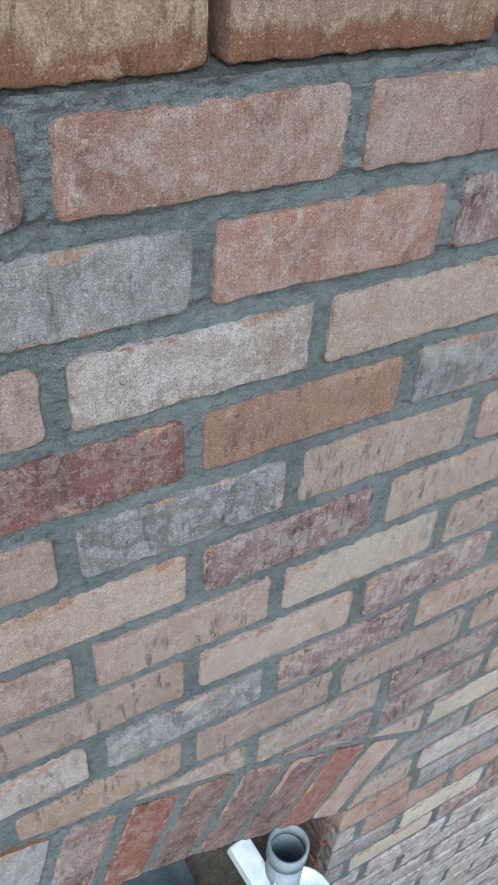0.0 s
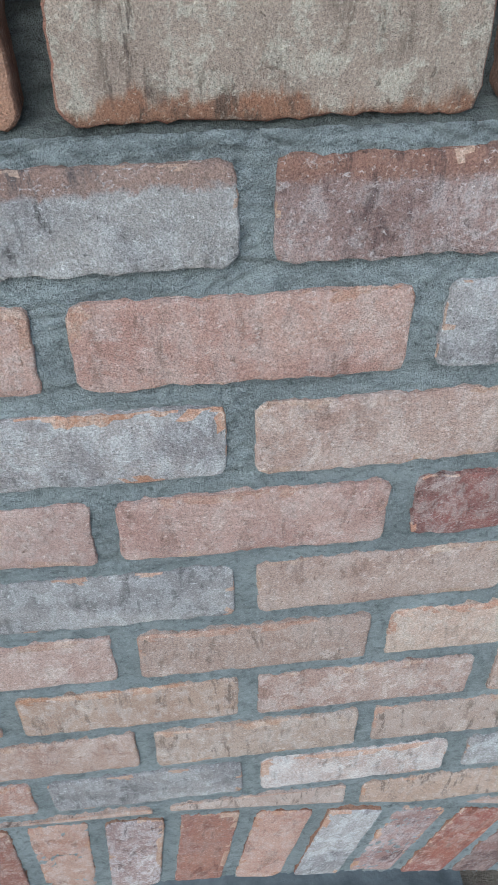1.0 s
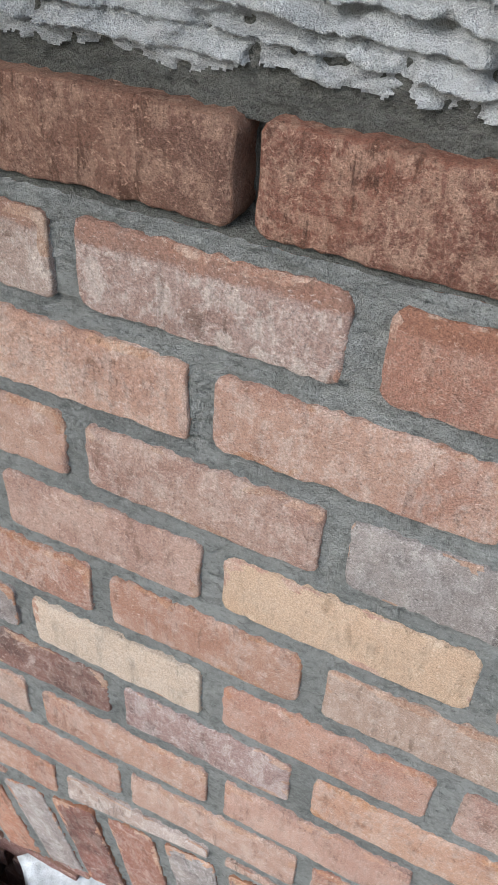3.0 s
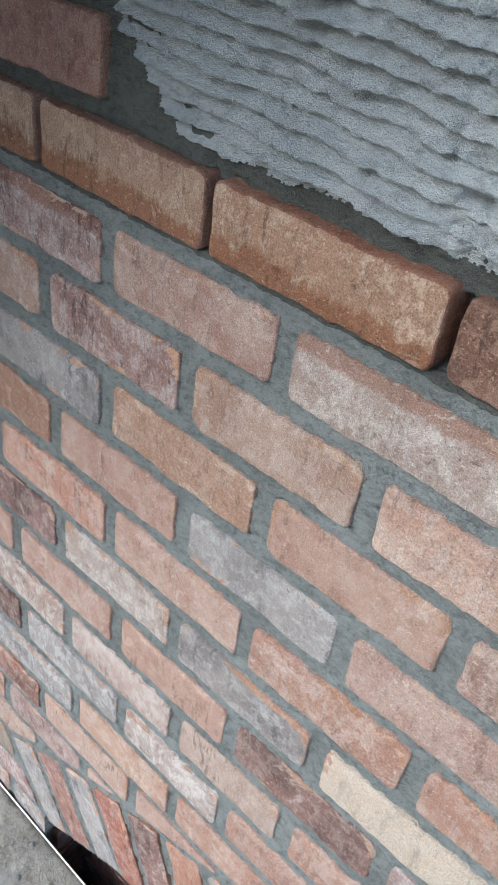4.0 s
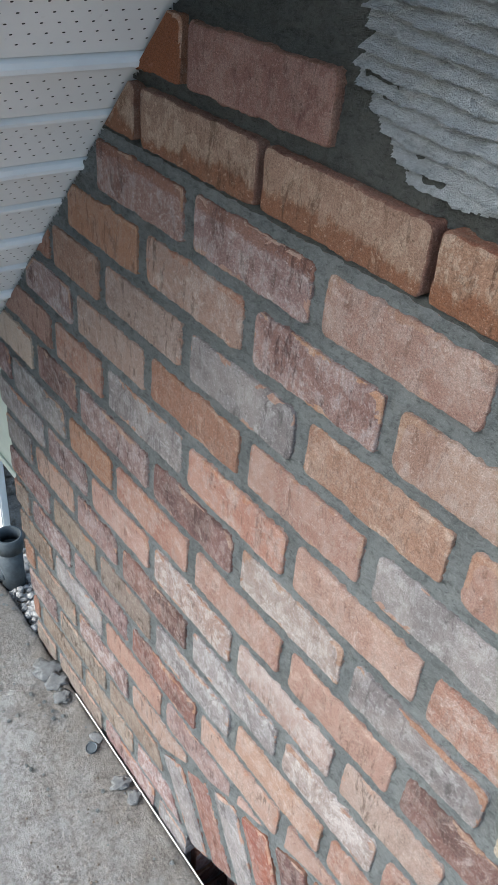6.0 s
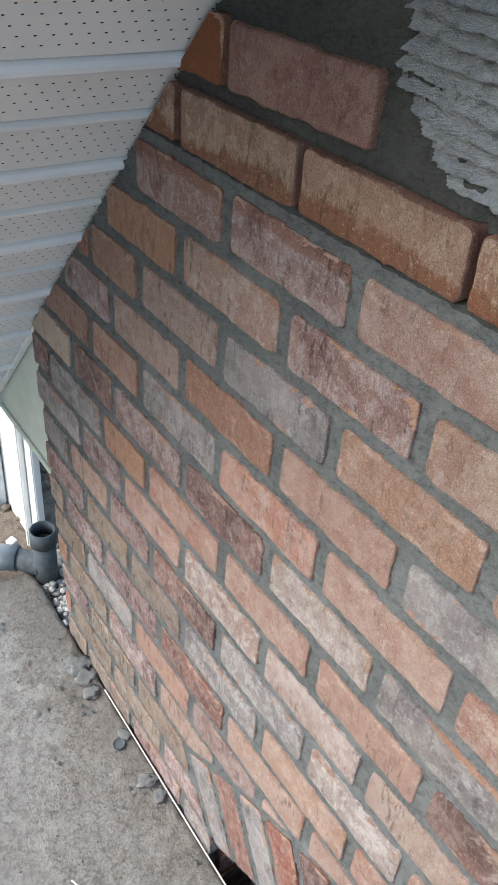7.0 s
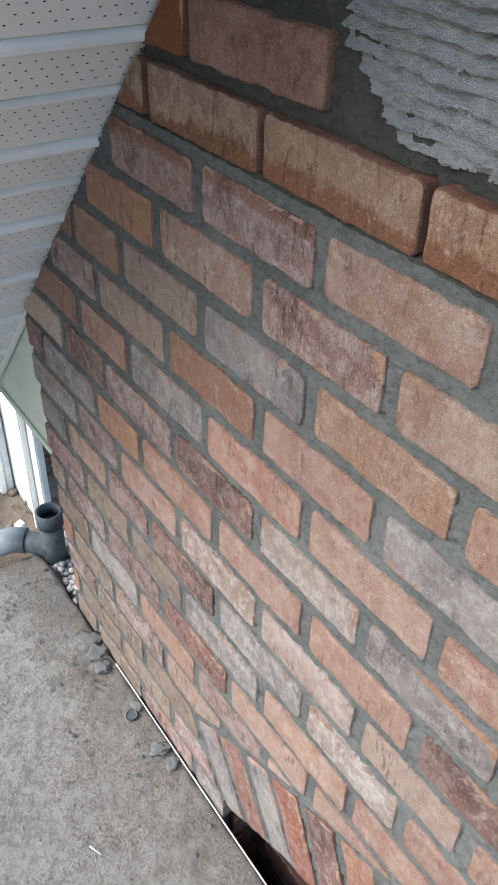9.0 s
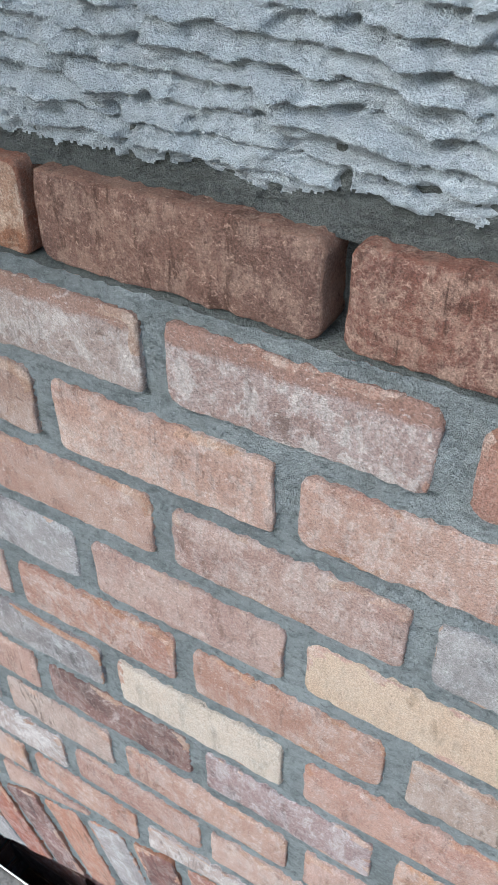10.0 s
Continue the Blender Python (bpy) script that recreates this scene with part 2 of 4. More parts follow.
def slab_material():
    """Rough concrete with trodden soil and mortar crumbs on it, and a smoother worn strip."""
    m, nt, b = nodes_of("dusty_concrete", 0.95)
    v = place_vec(nt, False)
    big = noise_node(nt, v, 2.6, 4, 0.6, 0.4)
    mid = noise_node(nt, v, 14, 8, 0.75)
    fine = noise_node(nt, v, 170, 6, 0.8)
    grit = noise_node(nt, v, 600, 3, 0.7)
    col = blend(nt, span(nt, big, 0.38, 0.62), (0.46, 0.445, 0.42), (0.39, 0.37, 0.345))
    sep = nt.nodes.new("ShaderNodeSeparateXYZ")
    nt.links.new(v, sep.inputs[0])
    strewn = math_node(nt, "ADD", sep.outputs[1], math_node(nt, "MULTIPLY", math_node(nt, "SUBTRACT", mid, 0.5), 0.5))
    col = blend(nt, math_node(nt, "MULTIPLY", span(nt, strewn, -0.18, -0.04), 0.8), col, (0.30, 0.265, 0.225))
    col = blend(nt, math_node(nt, "MULTIPLY", span(nt, noise_node(nt, v, 75, 7, 0.75), 0.50, 0.57), 0.45), col, (0.15, 0.13, 0.11))
    col = blend(nt, math_node(nt, "MULTIPLY", span(nt, noise_node(nt, v, 24, 9, 0.8), 0.50, 0.62), 0.4), col, (0.20, 0.18, 0.16))
    soil = math_node(nt, "MULTIPLY", span(nt, mid, 0.42, 0.58, 0.15, 1.0), span(nt, fine, 0.50, 0.55))
    col = blend(nt, math_node(nt, "MULTIPLY", soil, 0.65), col, (0.15, 0.13, 0.11))
    col = blend(nt, math_node(nt, "MULTIPLY", span(nt, grit, 0.56, 0.7), 0.4), col, (0.42, 0.41, 0.39))
    nt.links.new(col, b.inputs["Base Color"])
    n1 = relief(nt, b, mid, 0.022, 0.8)
    n2 = relief(nt, b, fine, 0.011, 1.0, n1)
    relief(nt, b, grit, 0.001, 0.8, n2)
    return m


def dirt_material():
    m, nt, b = nodes_of("dirt", 0.97)
    v = place_vec(nt, False)
    big = noise_node(nt, v, 1.7, 5, 0.65)
    mid = noise_node(nt, v, 22, 6, 0.75)
    fine = noise_node(nt, v, 190, 4, 0.7)
    col = blend(nt, span(nt, big, 0.4, 0.6), (0.16, 0.125, 0.095), (0.23, 0.19, 0.15))
    col = blend(nt, span(nt, mid, 0.45, 0.65), col, (0.10, 0.08, 0.06))
    col = blend(nt, math_node(nt, "MULTIPLY", span(nt, fine, 0.55, 0.7), 0.6), col, (0.36, 0.33, 0.29))
    nt.links.new(col, b.inputs["Base Color"])
    n1 = relief(nt, b, mid, 0.02, 0.9)
    relief(nt, b, fine, 0.004, 0.8, n1)
    return m


def soffit_material():
    """White coated aluminium; rows of small punched slots are painted near black for their inner shade."""
    m, nt, b = nodes_of("perforated_soffit", 0.45)
    tc = nt.nodes.new("ShaderNodeTexCoord")
    sep = nt.nodes.new("ShaderNodeSeparateXYZ")
    nt.links.new(tc.outputs["Object"], sep.inputs[0])
    u, w = sep.outputs[1], sep.outputs[0]
    row = math_node(nt, "FLOOR", math_node(nt, "DIVIDE", w, 0.0135))
    shift = math_node(nt, "MULTIPLY", math_node(nt, "MODULO", row, 2.0), 0.5)
    fu = math_node(nt, "SUBTRACT", math_node(nt, "FRACT", math_node(nt, "ADD", math_node(nt, "DIVIDE", u, 0.0165), shift)), 0.5)
    fw = math_node(nt, "SUBTRACT", math_node(nt, "FRACT", math_node(nt, "DIVIDE", w, 0.0135)), 0.5)
    d = math_node(nt, "ADD", math_node(nt, "POWER", math_node(nt, "MULTIPLY", fu, 0.0165), 2.0), math_node(nt, "POWER", math_node(nt, "MULTIPLY", fw, 0.0135 * 1.5), 2.0))
    hole = math_node(nt, "LESS_THAN", d, 0.0016 ** 2)
    field = math_node(nt, "MULTIPLY", math_node(nt, "GREATER_THAN", w, 0.0135), math_node(nt, "LESS_THAN", w, 0.0135 * 6))
    hole = math_node(nt, "MULTIPLY", hole, field)
    v = place_vec(nt)
    a = noise_node(nt, v, 8, 5, 0.6)
    smut = noise_node(nt, v, 45, 5, 0.75)
    col = blend(nt, span(nt, a, 0.35, 0.7), (0.74, 0.76, 0.77), (0.66, 0.68, 0.69))
    col = blend(nt, math_node(nt, "MULTIPLY", span(nt, smut, 0.62, 0.78), 0.35), col, (0.30, 0.30, 0.28))
    col = blend(nt, hole, col, (0.02, 0.02, 0.022))
    nt.links.new(col, b.inputs["Base Color"])
    relief(nt, b, hole, -0.002, 1.0)
    return m


SLAB = slab_material()
DIRT = dirt_material()
SOFFIT = soffit_material()
WHITE_METAL = plain("white_trim", (0.70, 0.71, 0.70), 0.4, 0, 0.06, 12)
GREEN_METAL = plain("pale_green_trim", (0.52, 0.57, 0.50), 0.4, 0, 0.06, 10)
STEEL = plain("galvanised_steel", (0.33, 0.345, 0.36), 0.42, 0.9, 0.3, 60, 0.0006)
SCREW = plain("zinc_screw", (0.68, 0.68, 0.66), 0.3, 0.9, 0.1, 200)
BLUE = plain("blue_plastic", (0.0, 0.17, 0.72), 0.35, 0, 0.05, 60)
WHITE_WIRE = plain("white_wire_sheath", (0.76, 0.76, 0.74), 0.4, 0, 0.05, 90)
BLACK_WIRE = plain("black_wire_sheath", (0.05, 0.05, 0.055), 0.4, 0, 0.1, 90)
COPPER = plain("copper_wire", (0.48, 0.19, 0.08), 0.35, 0.9, 0.15, 150)
LABEL = plain("grey_label", (0.48, 0.48, 0.49), 0.6, 0, 0.1, 90)
GREY_PIPE = plain("grey_plastic_pipe", (0.24, 0.27, 0.29), 0.5, 0, 0.2, 25)
DARK_PIPE = plain("dusty_dark_pipe", (0.10, 0.115, 0.125), 0.55, 0, 0.25, 25)
PALE = plain("pale_plastic", (0.66, 0.69, 0.70), 0.5, 0, 0.15, 25)
WHITE_BOARD = plain("white_board", (0.80, 0.81, 0.80), 0.5, 0, 0.06, 9)
PLASTER = plain("white_plaster_lump", (0.58, 0.62, 0.64), 0.9, 0, 0.2, 60, 0.004)
DARK_BOARD = plain("dark_slate_board", (0.12, 0.13, 0.135), 0.8, 0, 0.2, 30, 0.002)
GRAVEL = plain("pale_gravel", (0.48, 0.46, 0.43), 0.9, 0, 0.25, 60, 0.003)
DAB = plain("mortar_dab", (0.21, 0.21, 0.204), 0.95, 0, 0.2, 90, 0.006)
STRING = plain("white_string", (0.72, 0.68, 0.62), 0.8, 0, 0.1, 80)
RED = plain("red_plastic", (0.62, 0.09, 0.06), 0.5, 0, 0.1, 60)
BLOCKWORK = plain("block_backing", (0.20, 0.20, 0.19), 0.95, 0, 0.15, 30, 0.003)
DARK_ROOM = plain("dark_lining", (0.13, 0.10, 0.08), 0.9, 0, 0.1, 30)


# ---------------------------------------------------------------- mesh helpers
def mesh_from(name, verts, faces, material, smooth=False):
    me = bpy.data.meshes.new(name)
    me.from_pydata([tuple(map(float, v)) for v in verts], [], faces)
    me.materials.append(material)
    if smooth:
        me.shade_smooth()
    me.update()
    return me


def bm_mesh(name, bm, material, smooth=False):
    bmesh.ops.recalc_face_normals(bm, faces=bm.faces)
    me = bpy.data.meshes.new(name)
    bm.to_mesh(me)
    bm.free()
    me.materials.append(material)
    if smooth:
        me.shade_smooth()
    return me


def part(name, data, parent, label="", at=None):
    ob = new(name, data)
    ob.parent = parent
    if at is not None:
        ob.matrix_basis = at
    if label:
        ob["label"] = label
    return ob


def box_bm(size, centre=(0, 0, 0), bevel=0.0, bm=None, turn=None):
    bm = bm or bmesh.new()
    m = Matrix.Translation(centre) @ (turn or Matrix()) @ Matrix.Diagonal((*size, 1))
    r = bmesh.ops.create_cube(bm, size=1, matrix=m)
    if bevel:
        edges = list({e for v in r["verts"] for e in v.link_edges})
        bmesh.ops.bevel(bm, geom=edges, offset=bevel, segments=2, affect="EDGES")
    return bm


def tube(points, radius, sides=10, bm=None, inner=0.0):
    """A tube along a bent line; with inner, a pipe that is open at both ends."""
    bm = bm or bmesh.new()
    pts = [Vector(p) for p in points]
    rings = {}
    for r in [radius] + ([inner] if inner else []):
        rings[r] = []
        side = None
        for i, p in enumerate(pts):
            d = (pts[min(i + 1, len(pts) - 1)] - pts[max(i - 1, 0)]).normalized()
            if side is None:
                side = d.orthogonal().normalized()
            side = (side - d * side.dot(d)).normalized()
            other = d.cross(side)
            rings[r].append([bm.verts.new(p + r * (math.cos(a) * side + math.sin(a) * other)) for a in (2 * math.pi * k / sides for k in range(sides))])
        for a, b in zip(rings[r], rings[r][1:]):
            for k in range(sides):
                bm.faces.new((a[k], a[(k + 1) % sides], b[(k + 1) % sides], b[k]))
    if inner:
        for end in (0, -1):
            a, b = rings[radius][end], rings[inner][end]
            for k in range(sides):
                bm.faces.new((a[k], a[(k + 1) % sides], b[(k + 1) % sides], b[k]))
    else:
        for end in (0, -1):
            bm.faces.new(rings[radius][end])
    return bm


def bend(points, steps=6):
    """A smooth line through the points."""
    p = [Vector(points[0])] + [Vector(q) for q in points] + [Vector(points[-1])]
    out = []
    for i in range(1, len(p) - 2):
        for s in range(steps):
            t = s / steps
            out.append(0.5 * ((2 * p[i]) + (p[i + 1] - p[i - 1]) * t + (2 * p[i - 1] - 5 * p[i] + 4 * p[i + 1] - p[i + 2]) * t * t + (3 * p[i] - p[i - 1] - 3 * p[i + 1] + p[i + 2]) * t ** 3))
    out.append(p[-2])
    return out


def n3(x, y, z):
    return noise.noise(Vector((x, y, z)))


# ---------------------------------------------------------------- the plan
PITCH, JOINT = 0.075, 0.016            # courses
MODULE, HEAD = 0.2035, 0.018           # brick and head joint
LEFT, RIGHT = -1.70, 1.75              # wall ends
SLAB_Z, LOW_Z = -1.18, -2.36
ARCH_X, ARCH_Z, ARCH_IN, ARCH_OUT = -0.16, -2.4685, 1.588, 1.768
ARCH_A, ARCH_B = -33.1, 31.9           # springing lines, degrees from upright
JAMB_L, JAMB_R = -1.035, 0.690
BOX_X, BOX_Z = -0.187, 0.021           # the electrical box


def rake(x):
    """Height of the sloping soffit over the wall."""
    return 1.077 * x + 1.386


def left_end(z):
    """The ragged end of the wall, slanted in a little towards its foot to fit the camera's view."""
    return LEFT + 0.065 * max(0.0, min(1.0, (-z - 0.40) / 0.78))


def in_arch(x, z, grow=0.0):
    dx, dz = x - ARCH_X, z - ARCH_Z
    a = math.degrees(math.atan2(dx, dz))
    return ARCH_A - 0.3 < a < ARCH_B + 0.3 and math.hypot(dx, dz) < ARCH_OUT + grow


def in_opening(x, z):
    dx, dz = x - ARCH_X, z - ARCH_Z
    if math.hypot(dx, dz) < ARCH_IN and JAMB_L < x < JAMB_R:
        return True
    return JAMB_L < x < JAMB_R and z < ARCH_Z + 1.345


# ---------------------------------------------------------------- wall
def wall_core():
    """The solid wall behind the brick skin, with the arched opening through it."""
    verts, faces = [], []
    xs = sorted(set([LEFT + 0.07, JAMB_L, JAMB_R, RIGHT] + [JAMB_L + (JAMB_R - JAMB_L) * i / 40 for i in range(41)] + [LEFT + 0.07 + 0.1 * i for i in range(7)]))
    y0, y1 = 0.034, 0.30
    for a, b in zip(xs, xs[1:]):
        mid = (a + b) / 2
        low = [LOW_Z - 0.2] * 2
        if JAMB_L < mid < JAMB_R:
            low = [ARCH_Z + math.sqrt(ARCH_IN ** 2 - (x - ARCH_X) ** 2) for x in (a, b)]
        top = [min(1.9, rake(x) - 0.004) for x in (a, b)]
        i = len(verts)
        for y in (y0, y1):
            verts += [(a, y, low[0]), (b, y, low[1]), (b, y, top[1]), (a, y, top[0])]
        faces += [(i, i + 1, i + 2, i + 3), (i + 7, i + 6, i + 5, i + 4), (i, i + 4, i + 5, i + 1), (i + 3, i + 2, i + 6, i + 7)]
        faces += [(i, i + 3, i + 7, i + 4), (i + 1, i + 5, i + 6, i + 2)]
    return mesh_from("wall_core", verts, faces, BLOCKWORK)


wall = tagged(new("wall_brick", wall_core()), "old reclaimed brick wall with fresh grey mortar and a segmental arch", "brick wall", kind="structure")


def sheet(name, xs, zs, depth, keep, material, smooth=True):
    """A relief sheet over the wall: depth(x, z) gives y."""
    index, verts, faces = {}, [], []

    def vert(i, j):
        if (i, j) not in index:
            index[i, j] = len(verts)
            verts.append((xs[i], depth(xs[i], zs[j]), zs[j]))
        return index[i, j]

    for i in range(len(xs) - 1):
        for j in range(len(zs) - 1):
            if keep((xs[i] + xs[i + 1]) / 2, (zs[j] + zs[j + 1]) / 2):
                faces.append((vert(i, j), vert(i + 1, j), vert(i + 1, j + 1), vert(i, j + 1)))
    return mesh_from(name, verts, faces, material, smooth)


def steps(a, b, d):
    n = max(1, round((b - a) / d))
    return [a + (b - a) * i / n for i in range(n + 1)]


def mortar_depth(x, z):
    y = 0.0018 + 0.0020 * n3(x * 45, 3.1, z * 70) + 0.0026 * n3(x * 120, 7.7, z * 190) + 0.0026 * n3(x * 250, 2.2, z * 330)
    y = max(y, 0.0003)
    d = z - round(z / PITCH) * PITCH
    if abs(d) < 0.0115 and z < -0.03:
        y += 0.0005 + 0.0028 * max(0.0, min(1.0, (d + 0.004) / 0.010))
    bare = max(0.0, min(1.0, (z - 0.004 + 0.005 * n3(x * 40, 1, 1)) / 0.010))
    deep = 0.024 if 0.008 < z < 0.060 else 0.011 if z > 0.060 else 0.009
    if x < -0.80 and 0.066 < z < 0.150:
        deep = 0.006
    return y + bare * deep


def keep_mortar(x, z):
    if in_opening(x, z) or z > rake(x) - 0.005:
        return False
    return x > left_end(z) + 0.006 and math.hypot(x - BOX_X, z - BOX_Z) > 0.047


def coat_edge(x):
    near = max(0.0, min(1.0, 1.6 - abs(x + 0.19) / 0.06))
    arc = 0.014 * max(0.0, 1 - ((x + 0.34) / 0.09) ** 2)
    return (1 - near) * (0.081 + 0.35 * arc + 0.008 * n3(x * 22, 9, 2) + 0.004 * n3(x * 80, 4, 2) + 0.002 * n3(x * 260, 4, 2)) + near * 0.074


mortar = part("mortar_joints", sheet("mortar_joints", steps(LEFT + 0.006, -1.0, 0.0046)[:-1] + steps(-1.0, 0.72, 0.0029)[:-1] + steps(0.72, 1.2, 0.0046), steps(-1.36, -0.5, 0.0055)[:-1] + steps(-0.5, 0.004, 0.0019), mortar_depth, keep_mortar, MORTAR), wall, "blue-grey fresh mortar, roughly struck")
part("damp_mortar", sheet("damp_mortar", steps(-1.40, 1.2, 0.0042), steps(0.004, 0.26, 0.0032), mortar_depth, lambda x, z: keep_mortar(x, z) and (z < coat_edge(x) + 0.02 or x < -0.86), WET), wall, "darker damp mortar of the unfinished course")
part("lower_mortar", sheet("lower_mortar", steps(0.66, RIGHT, 0.012), steps(LOW_Z - 0.1, -1.36, 0.012), mortar_depth, lambda x, z: x > JAMB_R, MORTAR), wall)
part("side_mortar", sheet("side_mortar", steps(1.2, RIGHT, 0.012), steps(-1.36, 0.15, 0.012), mortar_depth, keep_mortar, MORTAR), wall)
part("pier_mortar", sheet("pier_mortar", steps(LEFT + 0.006, JAMB_L, 0.012), steps(LOW_Z + 0.8, -1.36, 0.012), mortar_depth, lambda x, z: left_end(z) < x < JAMB_L, MORTAR), wall)


def coat_depth(x, z):
    """Combed bands, each with a torn lower lip that hangs over the next, thinning out at the ragged lower edge."""
    rough = 1.0 if x > -0.62 else 0.8
    warp = 0.007 * n3(x * 5, 2, z * 7) + 0.0022 * n3(x * 30, 5, z * 30)
    torn = rough * (0.0026 * n3(x * 60, 6, z * 30) + 0.0024 * n3(x * 170, 2, z * 70)) + 0.0009 * n3(x * 420, 2, z * 150)
    ph = (-(z + 0.05 * x + warp + torn) / 0.0128) % 1.0
    lip = ph ** 1.6 * (0.75 + 0.7 * n3(x * 24, 6, z * 26))
    lip *= 1.0 - max(0.0, (ph - 0.93) / 0.07) * 0.75
    lump = max(0.0, n3(x * 34, 8, z * 48) - 0.12) - 0.9 * max(0.0, n3(x * 80, 4, z * 100) - 0.15)
    y = 0.0095 - (0.0095 if x > -0.62 else 0.0165) * max(0.0, lip) - (0.018 if x > -0.62 else 0.006) * lump - 0.004 * n3(x * 9, 1, z * 12)
    y -= 0.0016 * n3(x * 150, 3, z * 230) + 0.0012 * n3(x * 320, 9, z * 420)
    near = max(0.0, 1 - (z - coat_edge(x)) / 0.010)
    return y + 0.005 * min(near, 1.0) ** 2


def keep_coat(x, z):
    left = -0.895 + 0.006 * n3(1, 5, z * 50) + 0.0015 * n3(x * 60, 5, z * 160) + 1.1 * max(0.0, 0.14 - z)
    return z > coat_edge(x) and x > left and z < rake(x) - 0.004


part("scratch_coat", sheet("scratch_coat", steps(-0.93, 0.04, 0.0019), steps(0.06, 0.32, 0.0012), coat_depth, keep_coat, COAT), wall, "pale grey scratch coat combed in wavy ridges")
part("upper_coat", sheet("upper_coat", steps(-0.98, 0.04, 0.02), steps(0.32, 1.88, 0.02), coat_depth, lambda x, z: z < rake(x) - 0.004, COAT), wall)
part("side_coat", sheet("side_coat", steps(0.04, RIGHT, 0.012), steps(0.06, 1.88, 0.012), coat_depth, keep_coat, COAT), wall)


# ---------------------------------------------------------------- bricks
rng = random.Random(7)


def rect_outline(w, h, seed, round_=0.006, wob=0.0019):
    """The worn outline of a brick face, anticlockwise, with rounded corners and chipped edges."""
    r = round_ * (0.6 + 0.8 * random.Random(seed).random())
    pts = []
    for cx, cz, a0 in ((w / 2 - r, -h / 2 + r, -90), (w / 2 - r, h / 2 - r, 0), (-w / 2 + r, h / 2 - r, 90), (-w / 2 + r, -h / 2 + r, 180)):
        pts += [(cx + r * math.cos(radians(a0 + k * 45)), cz + r * math.sin(radians(a0 + k * 45))) for k in range(3)]
    fine = []
    for (ax, az), (bx, bz) in zip(pts, pts[1:] + pts[:1]):
        n = max(1, round(math.hypot(bx - ax, bz - az) / 0.005))
        fine += [(ax + (bx - ax) * k / n, az + (bz - az) * k / n) for k in range(n)]
    out = []
    for x, z in fine:
        d = Vector((x / w, z / h)).normalized()
        j = wob * (0.8 * n3(x * 35, seed * 3.7, z * 35) + 0.6 * n3(x * 130, seed * 1.3, z * 130) + 0.7 * n3(x * 420, seed * 2.3, z * 420) - 0.2)
        out.append((x + d.x * j * 0.8, z + d.y * j * 1.5))
    return out


def brick_mesh(outline, material, seed, deep=0.03, edge=0.0019, clean=True, worn=False):
    """A brick with a slightly uneven face, soft worn arrises and plain sides."""
    cx = sum(p[0] for p in outline) / len(outline)
    cz = sum(p[1] for p in outline) / len(outline)
    rings = ((0.0, deep), (0.0, edge), (edge * 0.45, edge * 0.3), (edge * 1.5, 0.0003), (edge * 3.5, 0.0))
    verts, faces, n = [], [], len(outline)
    for inset, y in rings:
        for x, z in outline:
            d = math.hypot(x - cx, z - cz) or 1
            sx = max(-1, min(1, (x - cx) / 0.03))
            sz = max(-1, min(1, (z - cz) / 0.02))
            k = inset * (1 + 0.35 * n3(x * 60, seed, z * 60))
            wave = 0.0010 * n3(x * 28, seed * 2.1, z * 28) if 0 < y < deep else 0
            verts.append((x - sx * min(k, d * 0.6), y + wave, z - sz * min(k, d * 0.6)))
    for r in range(len(rings) - 1):
        for k in range(n):
            a, b = r * n + k, r * n + (k + 1) % n
            faces.append((a, b, b + n, a + n))
    top = (len(rings) - 1) * n
    faces.append(tuple(range(top, top + n)))
    me = mesh_from("brick", verts, faces, material, True)
    # These sides take the clay with joint shade in its colour.
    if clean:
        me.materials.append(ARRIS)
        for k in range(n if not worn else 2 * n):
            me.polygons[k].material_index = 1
    if worn:
        return me
    me.materials.append(EDGE)
    slot = len(me.materials) - 1
    for r in (1, 2, 3):
        for k in range(n):
            x, z = outline[k]
            run = n3(x * 22, seed * 1.7, z * 22) + 0.5 * n3(x * 90, seed, z * 90)
            if run > (0.02 if z > cz else 0.30) + 0.12 * (r - 1):
                me.polygons[r * n + k].material_index = slot
    return me


VARIANTS = {}


